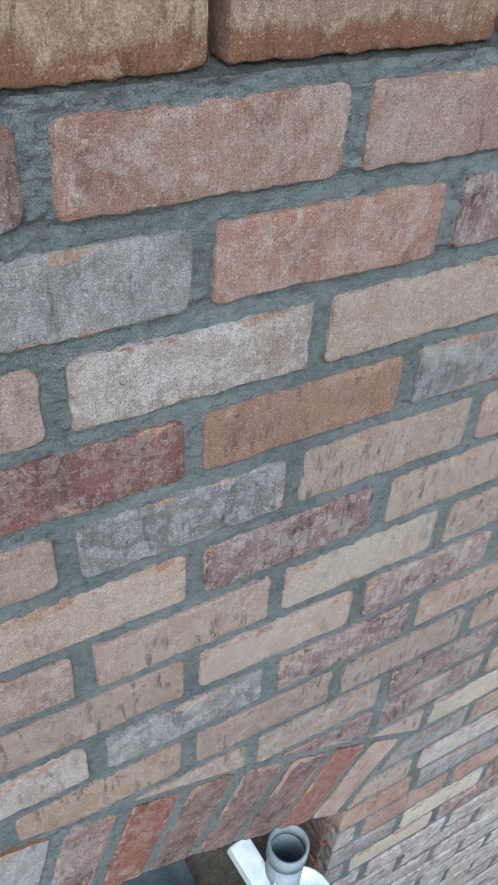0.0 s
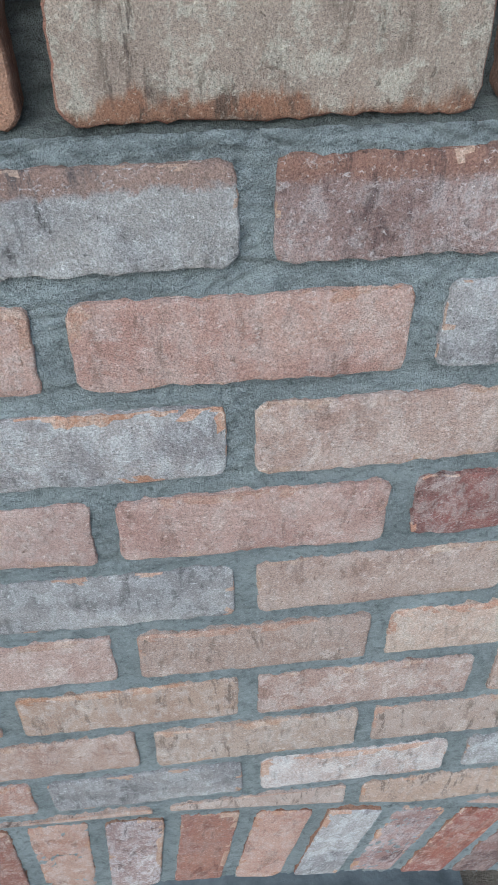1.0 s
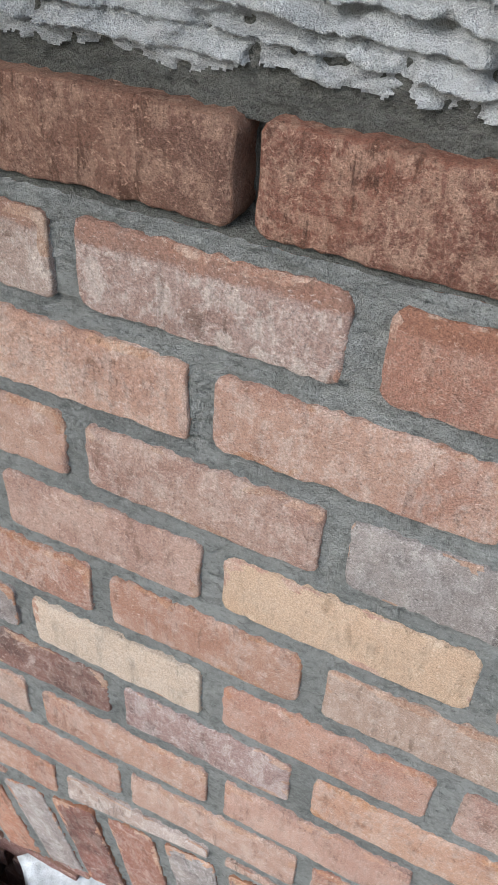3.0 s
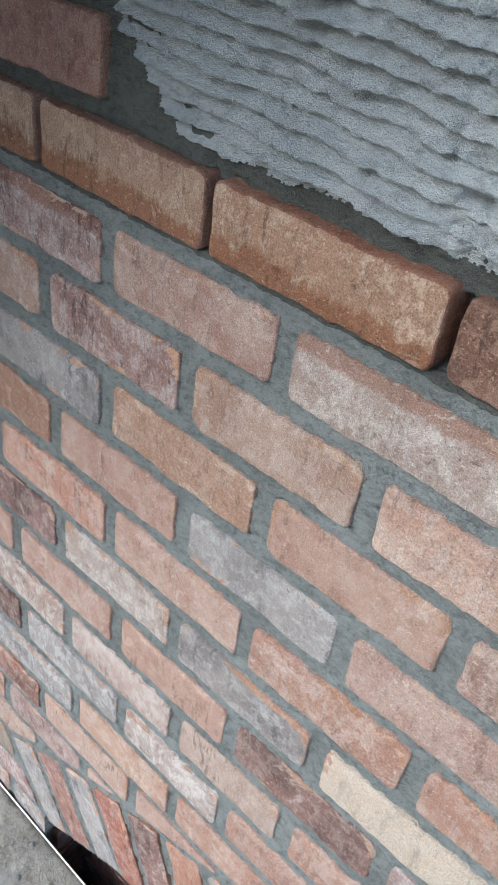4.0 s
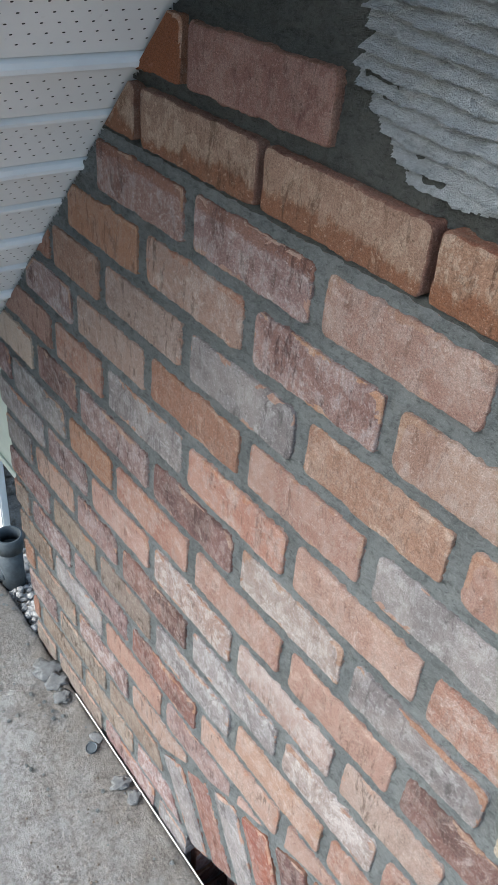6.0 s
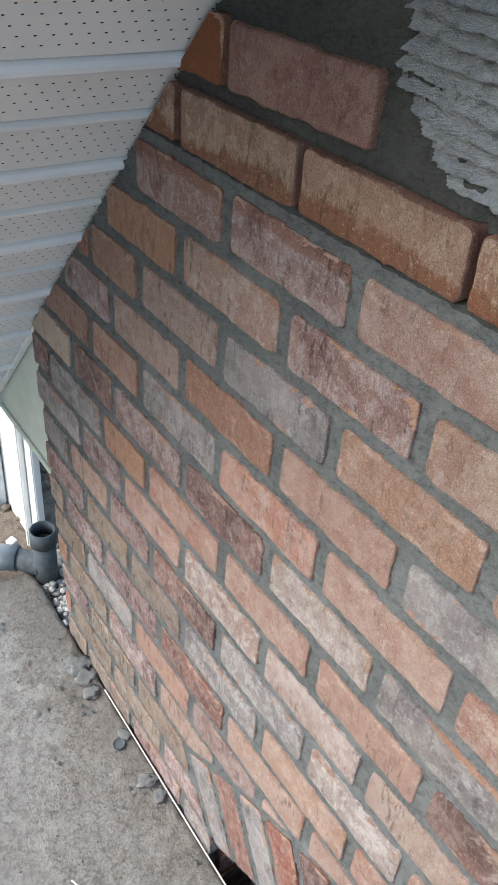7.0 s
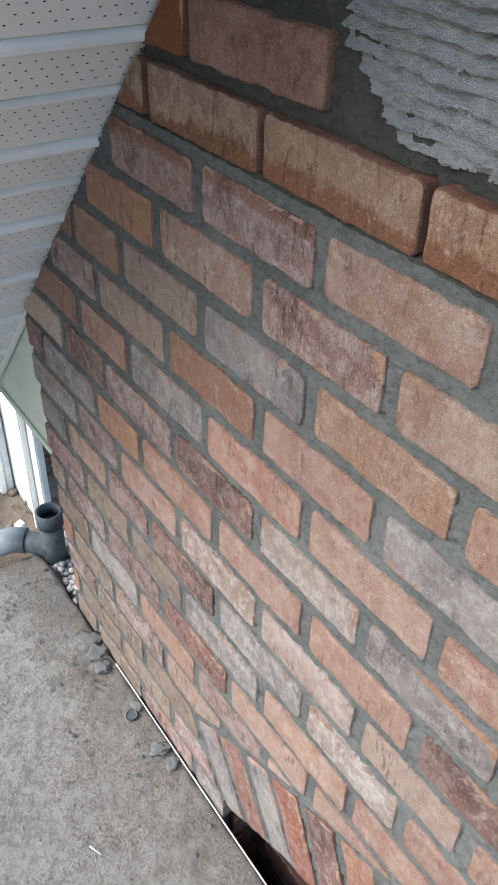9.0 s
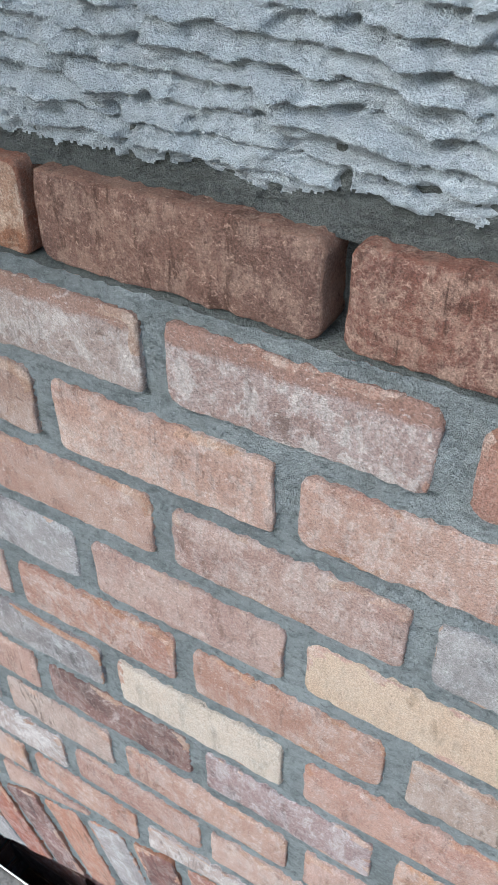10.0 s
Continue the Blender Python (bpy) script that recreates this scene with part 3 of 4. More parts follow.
def place_brick(x0, x1, z0, z1, code, proud=0.0, deep=0.03, clip=None, worn=False, strip=False):
    """One brick of a course; alike bricks share a mesh, cut ones have their own."""
    w, h = x1 - x0, z1 - z0
    cx, cz = (x0 + x1) / 2, (z0 + z1) / 2
    y = -0.0014 - proud + rng.uniform(-0.001, 0.001)
    tilt, pts = rng.uniform(-0.5, 0.5), []
    clay = STRIPED.get(code, BRICK[code]) if strip else DIPPED.get(code, BRICK[code]) if worn else BRICK[code]
    if clip:
        seed = rng.randrange(1, 500)
        whole = [(x + cx, z + cz) for x, z in rect_outline(w, h, seed)]
        cut = [half_plane(whole, *line) for line in clip]
        best = max(cut, key=area)
        if area(best) < 0.0006:
            return
        pts = [(x - cx, z - cz) for x, z in best]
    elif math.hypot(max(x0, min(x1, BOX_X)) - BOX_X, max(z0, min(z1, BOX_Z)) - BOX_Z) < 0.05:
        seed = 77
        pts = []
        for x, z in rect_outline(w, h, seed):
            dx, dz = x + cx - BOX_X, z + cz - BOX_Z
            r = math.hypot(dx, dz)
            k = max(1.0, 0.0545 / r)
            pts.append((BOX_X + dx * k - cx, BOX_Z + dz * k - cz))
    if clip or pts:
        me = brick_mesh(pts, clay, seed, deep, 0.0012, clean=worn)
        tilt = 0
    else:
        key = (round(w / 0.006), round(h / 0.003), code, rng.randrange(3), deep, worn, strip)
        if key not in VARIANTS:
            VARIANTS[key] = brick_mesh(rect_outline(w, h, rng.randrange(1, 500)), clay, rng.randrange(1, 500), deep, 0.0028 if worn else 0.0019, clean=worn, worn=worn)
        me = VARIANTS[key]
    part("brick", me, wall, at=pose(cx, y, cz, 0, tilt, 0))


def area(pts):
    return 0.5 * abs(sum(a[0] * b[1] - b[0] * a[1] for a, b in zip(pts, pts[1:] + pts[:1])))


def half_plane(pts, px, pz, nx, nz):
    """What is left of an outline on the side of the line that its normal (nx, nz) leaves."""
    out = []
    for (ax, az), (bx, bz) in zip(pts, pts[1:] + pts[:1]):
        da, db = (ax - px) * nx + (az - pz) * nz, (bx - px) * nx + (bz - pz) * nz
        if da <= 0:
            out.append((ax, az))
        if da * db < 0:
            t = da / (da - db)
            out.append((ax + (bx - ax) * t, az + (bz - az) * t))
    return out


RAKE_LINE = [(0.0, rake(0.0) - 0.008, -0.733, 0.680)]


def arch_lines(x, z):
    """The lines of the arch that a brick round (x, z) is cut to: its back and its springing."""
    a = math.atan2(x - ARCH_X, z - ARCH_Z)
    r = ARCH_OUT + 0.013
    side = radians(ARCH_A) if a < 0 else radians(ARCH_B)
    sgn = 1 if a < 0 else -1
    a = max(radians(ARCH_A), min(radians(ARCH_B), a))
    return [(ARCH_X + r * math.sin(a), ARCH_Z + r * math.cos(a), -math.sin(a), -math.cos(a)),
            (ARCH_X + sgn * -0.012 * math.cos(side), ARCH_Z + sgn * 0.012 * math.sin(side), sgn * math.cos(side), -sgn * math.sin(side))]


def course(row, joints, codes, first=None, last=None):
    """One course: joint centres from left to right and a colour letter for each brick between them."""
    z1 = -(row - 1) * PITCH - JOINT / 2
    z0 = -row * PITCH + JOINT / 2
    if first is None:
        first = left_end(z0) + rng.uniform(-0.006, 0.006)
    marks = [first - (HEAD if row > 0 else 0.010) / 2] + list(joints)
    if last is None:
        while marks[-1] < 1.2:
            marks.append(marks[-1] + MODULE + rng.uniform(-0.006, 0.006))
    else:
        marks.append(last + (HEAD if row > 0 else 0.010) / 2)
    for i, (a, b) in enumerate(zip(marks, marks[1:])):
        code = codes[i] if i < len(codes) else rng.choice("pptttwgvcv")
        gap = HEAD if row > 0 else 0.010
        x0, x1 = a + gap / 2 + rng.uniform(-0.0015, 0.0015), b - gap / 2 + rng.uniform(-0.0015, 0.0015)
        za, zb = z0 + rng.uniform(-0.001, 0.001), z1 + rng.uniform(-0.001, 0.001)
        if rake(x1) < za + 0.01:
            continue
        clip = RAKE_LINE if rake(x0) < zb + 0.012 else None
        if row >= 10:
            corners = [(x, z) for x in (x0, (x0 + x1) / 2, x1) for z in (za, zb)]
            hits = [in_arch(x, z, 0.014) for x, z in corners]
            if all(hits):
                continue
            if za < -1.06 and JAMB_L - 0.01 < x1 and x0 < JAMB_R + 0.01:
                if x0 > JAMB_L - 0.04 and x1 < JAMB_R + 0.04:
                    continue
                if x0 < JAMB_L:
                    x1 = min(x1, JAMB_L)
                else:
                    x0 = max(x0, JAMB_R)
                if x1 - x0 < 0.03:
                    continue
            if any(hits):
                clip = arch_lines((x0 + x1) / 2, (za + zb) / 2)
        place_brick(x0, x1, za, zb, code, deep=0.03, clip=clip, worn=row < 1, strip=row == 1)


course(-1, [-1.117], "da", last=-0.911)
course(0, [-1.40, -1.199, -0.993, -0.79, -0.590], "kkkkkb", last=-0.395)
course(0, [], "b", first=-0.383, last=-0.243)
course(0, [], "n", first=-0.133, last=-0.006)
course(0, [0.210, 0.419], "qkk", first=0.010, last=0.62)
course(0, [0.83, 1.03], "kko", first=0.638, last=1.24)
course(1, [-1.298, -1.10, -0.90, -0.705, -0.507, -0.315, -0.107, 0.10, 0.312, 0.521], "tvvpwwogvpp")
course(2, [-1.38, -1.191, -0.990, -0.797, -0.608, -0.413, -0.212, -0.011, 0.199, 0.414, 0.62], "totvpppppgpv")
course(3, [-1.428, -1.287, -1.095, -0.897, -0.70, -0.512, -0.314, -0.111, 0.092, 0.309, 0.515], "ootgoppggpwe")
course(4, [-1.53, -1.369, -1.178, -0.979, -0.785, -0.595, -0.401, -0.197, 0.001, 0.202, 0.411, 0.614], "vvtopgpypprog")
course(5, [-1.442, -1.287, -1.089, -0.888, -0.692, -0.502, -0.314, -0.108, 0.097, 0.303, 0.508, 0.713], "opgpppptgpgtp")
course(6, [-1.517, -1.37, -1.167, -0.976, -0.782, -0.59, -0.398, -0.195, 0.003, 0.204, 0.414, 0.616], "crvrwgcpptevt")
course(7, [-1.62, -1.414, -1.267, -1.065, -0.87, -0.688, -0.498, -0.309, -0.105, 0.098, 0.307, 0.506, 0.714], "vgopporvptptet")
course(8, [-1.502, -1.348, -1.162, -0.961, -0.765, -0.60, -0.389, -0.189, 0.005, 0.208, 0.414, 0.615], "gvpwwtpppttevt")
course(9, [-1.56, -1.40, -1.254, -1.06, -0.855, -0.678, -0.495, -0.291, -0.101, 0.101, 0.31, 0.51, 0.711], "gtvrgwpppgwgvt")
course(10, [-1.50, -1.33, -1.155, -0.944, -0.755, -0.585, -0.385, -0.185, 0.01, 0.21, 0.414, 0.613, 0.818], "vqqgppwtttttt")
course(11, [-1.60, -1.429, -1.225, -1.026, -0.826, -0.66, -0.49, -0.29, -0.09, 0.10, 0.30, 0.498, 0.699], "qvvrtppwttttt")
course(12, [-1.51, -1.314, -1.12, -0.93, -0.73], "qgovp" + "wtppw")
course(13, [-1.60, -1.42, -1.226, -1.04], "oqvtv" + "tpwgp")
course(14, [-1.51, -1.31, -1.11], "vqqv" + "ptwgp")
course(15, [-1.60, -1.41, -1.21], "oqqv" + "wptgt")
for r in range(16, 20):
    shift = 0.0 if r % 2 else 0.10
    course(r, [-1.63 + shift + 0.1975 * k for k in range(13)], "qqvg" + "".join(rng.choice("pgwtpwgp") for _ in range(9)))


def voussoir(k, code, n=25):
    """A brick of the arch, a slight wedge set on end."""
    a = ARCH_A + (ARCH_B - ARCH_A) * (k + 0.5) / n
    mid = (ARCH_IN + ARCH_OUT) / 2
    length = ARCH_OUT - ARCH_IN
    step = radians((ARCH_B - ARCH_A) / n)
    pts = [((w * (1 + h / mid)), h) for w, h in rect_outline(step * mid - 0.017, length - 0.004, 40 + k)]
    me = brick_mesh(pts, BRICK[code], 60 + k, 0.11)
    part("brick", me, wall, at=pose(ARCH_X + mid * math.sin(radians(a)), -0.001 + rng.uniform(-0.002, 0.002), ARCH_Z + mid * math.cos(radians(a)), 0, a + rng.uniform(-0.6, 0.6), 0))


for k, code in enumerate("gagarogragrpapvapgvarrrap"):
    voussoir(k, code)


def jamb_bricks():
    """The returns of the opening, course by course."""
    for x, face in ((JAMB_L, 90), (JAMB_R, -90)):
        for r in range(15, 31):
            z0, z1 = -r * PITCH + JOINT / 2, -(r - 1) * PITCH - JOINT / 2
            w = 0.095 if r % 2 else 0.19
            y = 0.012
            while y < 0.24:
                key = ("jamb", w, r % 3)
                if key not in VARIANTS:
                    VARIANTS[key] = brick_mesh(rect_outline(w - HEAD, z1 - z0, r), BRICK["rov"[r % 3]], r, 0.02)
                off = -0.006 if face > 0 else 0.006
                part("brick", VARIANTS[key], wall, at=pose(x - off, y + w / 2, (z0 + z1) / 2, 0, 0, face))
                y += w
                w = 0.19


jamb_bricks()


def joined_bricks():
    """The far courses low on the wall, too small to tell apart one by one."""
    verts, faces = [], []
    for r in range(20, 33):
        z0, z1 = -r * PITCH + JOINT / 2, -(r - 1) * PITCH - JOINT / 2
        x = JAMB_R + (0.0 if r % 2 else -0.1)
        while x < RIGHT:
            a, b = max(x, JAMB_R) + 0.008, x + MODULE - 0.01
            i = len(verts)
            e, y = 0.004, -0.001 + rng.uniform(-0.002, 0.002)
            verts += [(a, 0.03, z0), (b, 0.03, z0), (b, 0.03, z1), (a, 0.03, z1), (a, y + e, z0), (b, y + e, z0), (b, y + e, z1), (a, y + e, z1)]
            verts += [(a + e, y, z0 + e), (b - e, y, z0 + e), (b - e, y, z1 - e), (a + e, y, z1 - e)]
            for o in (0, 4):
                for k in range(4):
                    q, s = i + o + k, i + o + (k + 1) % 4
                    faces.append((q, s, s + 4, q + 4))
            faces.append((i + 8, i + 9, i + 10, i + 11))
            x += MODULE
    return mesh_from("lower_bricks", verts, faces, BRICK["w"])


tagged(part("lower_bricks", joined_bricks(), wall), "pale smeared bricks of the lower courses", kind="stuff")

# ---------------------------------------------------------------- soffit and eave
SLOPE = math.degrees(math.atan(1.077))
soffit = tagged(new("soffit"), "white perforated aluminium soffit sloping down beside the wall", "soffit", kind="structure")
RUN = 0.0965
Y_OUT, Y_IN = -0.46, 0.018


def soffit_panel(wide):
    """A strip with a flat punched field, a rolled lip at its upper edge and a shadow groove beside it."""
    if wide:
        prof = [(0.0, 0.012), (0.0035, 0.012), (0.004, 0.0), (0.078, 0.0), (0.0795, -0.004), (0.083, -0.008), (0.088, -0.010), (0.0925, -0.008), (0.095, -0.003), (RUN, 0.006)]
    else:
        prof = [(0.0, 0.007), (0.0025, 0.007), (0.003, 0.0), (0.086, 0.0), (0.0875, -0.003), (0.0905, -0.0052), (0.0940, -0.004), (RUN, 0.004)]
    verts, faces, n = [], [], len(prof)
    for lift in (0.0, 0.0012):
        for y in (Y_OUT, Y_IN):
            verts += [(u, y, h + lift) for u, h in prof]
    for k in range(n - 1):
        faces += [(k, k + 1, n + k + 1, n + k), (2 * n + k, 3 * n + k, 3 * n + k + 1, 2 * n + k + 1)]
    return mesh_from("soffit_panel", verts, faces, SOFFIT)


panel_meshes = [soffit_panel(False), soffit_panel(True)]
SOFFIT_END = -1.985
for k in range(12, -45, -1):
    x = -1.1964 - 0.0657 * k
    part("soffit_panel", panel_meshes[k % 2], soffit, at=pose(x, 0, rake(x), 0, -SLOPE, 0))


def roof_deck():
    verts = []
    for off in (0.02, 0.16):
        verts += [(x, y, rake(x) + off) for x in (SOFFIT_END - 0.02, 1.8) for y in (Y_OUT, 0.34)]
    faces = [(0, 1, 3, 2), (4, 6, 7, 5), (0, 2, 6, 4), (1, 5, 7, 3), (0, 4, 5, 1), (2, 3, 7, 6)]
    return mesh_from("roof_deck", verts, faces, WHITE_METAL)


tagged(new("roof", roof_deck()), "sloping porch roof above the soffit", "roof", kind="structure")

eave = tagged(new("eave_trim"), "pale green-grey metal eave return and fascia at the wall corner", "eave trim", kind="structure")


def return_panel():
    pts = [(LEFT + 0.02, rake(LEFT + 0.02)), (SOFFIT_END, rake(SOFFIT_END)), (SOFFIT_END, -0.80), (LEFT + 0.02, -0.80)]
    verts = [(x, y, z) for y in (0.019, 0.032) for x, z in pts]
    faces = [(0, 1, 2, 3), (7, 6, 5, 4)] + [(k, 4 + k, 4 + (k + 1) % 4, (k + 1) % 4) for k in range(4)]
    return mesh_from("return_panel", verts, faces, GREEN_METAL)


part("return_panel", return_panel(), eave)
bm = box_bm((0.018, 0.48, 0.052), (SOFFIT_END - 0.009, -0.22, -0.774), 0.002)
part("fascia", bm_mesh("fascia", bm, GREEN_METAL), eave)
bm = box_bm((0.40, 0.010, 0.012), (0, 0, 0), 0.002)
part("channel", bm_mesh("channel", bm, WHITE_METAL), eave, "white edge channel", at=pose(LEFT - 0.135, 0.012, rake(LEFT - 0.135) - 0.008, 0, -SLOPE, 0))
bm = box_bm((0.30, 0.004, 0.016), (LEFT - 0.13, 0.016, -0.792), 0.001)
part("drip_edge", bm_mesh("drip_edge", bm, GREEN_METAL), eave)

# ---------------------------------------------------------------- slab and ground


def slab_mesh():
    xs, ys = steps(-1.845, 0.45, 0.012), [-0.006 - 0.012 * k for k in range(60)] + [-0.75 - 0.25 * k for k in range(10)]
    verts, faces = [], []
    for x in xs:
        for y in ys:
            edge = 0.006 * n3(x * 20, 3, 1) if y > -0.02 else 0
            h = 0.004 * n3(x * 9, y * 9, 0) + 0.0035 * n3(x * 45, y * 45, 5) + 0.002 * n3(x * 110, y * 110, 8)
            verts.append((x, y + min(edge, 0.004), SLAB_Z + h - 0.003))
    n = len(ys)
    for i in range(len(xs) - 1):
        for j in range(n - 1):
            a = i * n + j
            faces.append((a, a + n, a + n + 1, a + 1))
    base = len(verts)
    rim = [i * n for i in range(len(xs))] + [(len(xs) - 1) * n + j for j in range(1, n)] + [i * n + n - 1 for i in range(len(xs) - 2, -1, -1)] + [j for j in range(n - 2, 0, -1)]
    for r in rim:
        x, y, _ = verts[r]
        verts.append((x, y, SLAB_Z - 0.13))
    for k in range(len(rim)):
        q = (k + 1) % len(rim)
        faces.append((rim[k], base + k, base + q, rim[q]))
    faces.append(tuple(range(base + len(rim) - 1, base - 1, -1)))
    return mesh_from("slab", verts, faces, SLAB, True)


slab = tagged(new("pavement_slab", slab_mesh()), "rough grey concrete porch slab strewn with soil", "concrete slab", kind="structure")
bm = tube([(-1.44 + 0.04 * k, -0.007 + 0.0012 * n3(k, 2, 2), SLAB_Z + 0.002 + 0.001 * n3(k, 5, 5)) for k in range(18)], 0.0014, 5)
part("edge_strip", bm_mesh("edge_strip", bm, STRING), slab, "thin pale edging strip")


def ground_mesh():
    def far(lo, hi, d):
        out, x, s = [], hi, d
        while x < 400:
            x += s
            s *= 1.5
            out.append(x)
        left, x, s = [], lo, d
        while x > -400:
            x -= s
            s *= 1.5
            left.append(x)
        return left[::-1] + steps(lo, hi, d) + out

    xs, ys = far(-3.2, 1.6, 0.025), far(-0.9, 0.7, 0.025)
    verts, faces = [], []
    for x in xs:
        for y in ys:
            drop = max(0.0, min(1.0, (x - 0.40) / 0.25))
            if y > 0.02 and x > JAMB_L - 0.3:
                drop = max(drop, min(1.0, (x - JAMB_L + 0.3) / 0.2) * 0.45)
            z = -1.255 + drop * (LOW_Z + 1.255)
            near = 1 if abs(x) < 6 and abs(y) < 6 else 0
            z += near * (0.018 * n3(x * 4, y * 4, 1) + 0.010 * n3(x * 14, y * 14, 4))
            verts.append((x, y, z))
    n = len(ys)
    faces = [(i * n + j, i * n + n + j, i * n + n + j + 1, i * n + j + 1) for i in range(len(xs) - 1) for j in range(n - 1)]
    return mesh_from("ground", verts, faces, DIRT, True)


tagged(new("ground", ground_mesh()), "bare brown dirt with crumbs and twigs", "ground", kind="structure")


def stone_mesh(seed, size):
    bm = bmesh.new()
    bmesh.ops.create_icosphere(bm, subdivisions=1, radius=size)
    for v in bm.verts:
        k = 1 + 0.45 * n3(v.co.x / size + seed, v.co.y / size, v.co.z / size)
        v.co = Vector((v.co.x * k, v.co.y * k, v.co.z * k * 0.7))
    return bm


def crumbs(name, count, area, size, material, label, category, seed):
    """Loose grit lying in a stretch of the plan."""
    r = random.Random(seed)
    verts, faces = [], []
    for _ in range(count):
        x, y, z = (r.uniform(*a) for a in area)
        bm = stone_mesh(r.uniform(0, 90), r.uniform(*size))
        bm.verts.index_update()
        i = len(verts)
        verts += [(v.co.x + x, v.co.y + y, v.co.z + z) for v in bm.verts]
        faces += [tuple(i + v.index for v in f.verts) for f in bm.faces]
        bm.free()
    return tagged(new(name, mesh_from(name, verts, faces, material)), label, category, kind="stuff")


crumbs("gravel", 700, ((-1.90, -1.60), (0.0, 0.12), (-1.217, -1.183)), (0.005, 0.011), GRAVEL, "pale crushed gravel in the gap by the wall foot", "gravel", 3)
crumbs("mortar_crumbs", 90, ((-1.8, -0.7), (-0.16, -0.015), (-1.182, -1.178)), (0.0015, 0.005), MORTAR, "crumbs of fallen mortar along the wall foot", "mortar crumbs", 4)
crumbs("soil_crumbs", 260, ((-1.87, -0.8), (-0.75, -0.03), (-1.183, -1.178)), (0.001, 0.0028), DIRT, "crumbs of soil scattered over the slab", "soil", 5)
crumbs("soil_clods", 350, ((-2.9, -1.86), (-0.4, 0.25), (-1.265, -1.24)), (0.006, 0.022), DIRT, "clods and stones on the bare ground", "soil", 6)


def mortar_dab(x, y, size, seed):
    bm = bmesh.new()
    bmesh.ops.create_icosphere(bm, subdivisions=3, radius=1)
    for v in bm.verts:
        k = 1 + 0.6 * n3(v.co.x * 1.6 + seed, v.co.y * 1.6, v.co.z) + 0.5 * n3(v.co.x * 6 + seed, v.co.y * 6, v.co.z * 6)
        v.co = Vector((v.co.x * size * k, v.co.y * size * 0.8 * k, v.co.z * size * 0.10 * k))
    ob = new("mortar_dab", bm_mesh("mortar_dab", bm, DAB, True))
    ob.matrix_world = pose(x, y, SLAB_Z + 0.002, 0, 0, seed * 50)
    tagged(ob, "dropped dab of grey mortar on the slab", "mortar dab", "mortar dabs on the slab")


for x, y, size, seed in ((-1.53, -0.030, 0.030, 1), (-1.49, -0.022, 0.024, 2), (-1.45, -0.034, 0.020, 3), (-1.326, -0.020, 0.013, 4), (-1.214, -0.030, 0.019, 5), (-1.176, -0.022, 0.016, 6)):
    mortar_dab(x, y, size, seed)

# ---------------------------------------------------------------- junction box
BOX_AT = pose(BOX_X, -0.002, BOX_Z, 0, 2.0, 0)
jbox = tagged(new("junction_box"), "open galvanised octagonal electrical box with loose wires, set in the brickwork", "junction box")
jbox.matrix_world = BOX_AT
OCT = [(math.cos(radians(22.5 + 45 * k)), math.sin(radians(22.5 + 45 * k))) for k in range(8)]
BOX_R, BOX_D, RIM = 0.0510, 0.036, -0.005


def octagon_shell():
    bm = bmesh.new()
    t = 0.0016
    loops = []
    for r, y in ((BOX_R, BOX_D), (BOX_R, RIM), (BOX_R - t, RIM), (BOX_R - t, BOX_D - t)):
        loop = []
        for k in range(8):
            a, b = OCT[k], OCT[(k + 1) % 8]
            for f in (0.07, 0.93):
                loop.append(bm.verts.new(((a[0] + (b[0] - a[0]) * f) * r, y, (a[1] + (b[1] - a[1]) * f) * r)))
        loops.append(loop)
    for p, q in zip(loops, loops[1:]):
        for k in range(16):
            bm.faces.new((p[k], p[(k + 1) % 16], q[(k + 1) % 16], q[k]))
    bm.faces.new(loops[0])
    bm.faces.new(loops[-1])
    return bm_mesh("shell", bm, STEEL)


part("shell", octagon_shell(), jbox, "galvanised steel shell with mortar dust")


def disc(radius, thick, sides=24, ring=0.0):
    bm = bmesh.new()
    bmesh.ops.create_cone(bm, cap_ends=True, segments=sides, radius1=radius, radius2=radius * 0.94, depth=thick)
    if ring:
        bmesh.ops.inset_region(bm, faces=[f for f in bm.faces if len(f.verts) == sides and f.normal.z > 0.5], thickness=ring, depth=-thick * 0.5)
    return bm


knock = bm_mesh("knockout", disc(0.0105, 0.0016, 28, 0.0012), STEEL, False)
for x, z in ((0.022, -0.012), (-0.022, 0.026)):
    part("knockout", knock, jbox, at=pose(x, BOX_D - 0.0022, z, 90, 0, 0))
part("knockout", knock, jbox, at=pose(0.0, 0.016, -BOX_R * 0.924 + 0.0024, 0, 0, 0))
for k in (0, 2, 4):
    a = radians(90 * k / 2 + 0)
    part("knockout", knock, jbox, at=pose(BOX_R * 0.9 * math.cos(a), 0.016, BOX_R * 0.9 * math.sin(a), 0, 90 - math.degrees(a), 0))
# Solid black disc that paints in the shade of a cable entry.
entry_disc = bm_mesh("cable_hole", disc(0.010, 0.0012), BLACK_WIRE)
part("cable_hole", entry_disc, jbox, "black disc standing for a shaded cable entry", at=pose(-0.018, BOX_D - 0.0022, -0.010, 90, 0, 0))


def screw_mesh(radius=0.0042):
    bm = disc(radius, 0.003, 16)
    box_bm((radius * 1.3, 0.0008, 0.0008), (0, 0, 0.0016), bm=bm)
    box_bm((0.0008, radius * 1.3, 0.0008), (0, 0, 0.0016), bm=bm)
    bmesh.ops.create_cone(bm, cap_ends=True, segments=10, radius1=0.002, radius2=0.002, depth=0.016, matrix=Matrix.Translation((0, 0, -0.009)))
    return bm_mesh("screw", bm, SCREW)


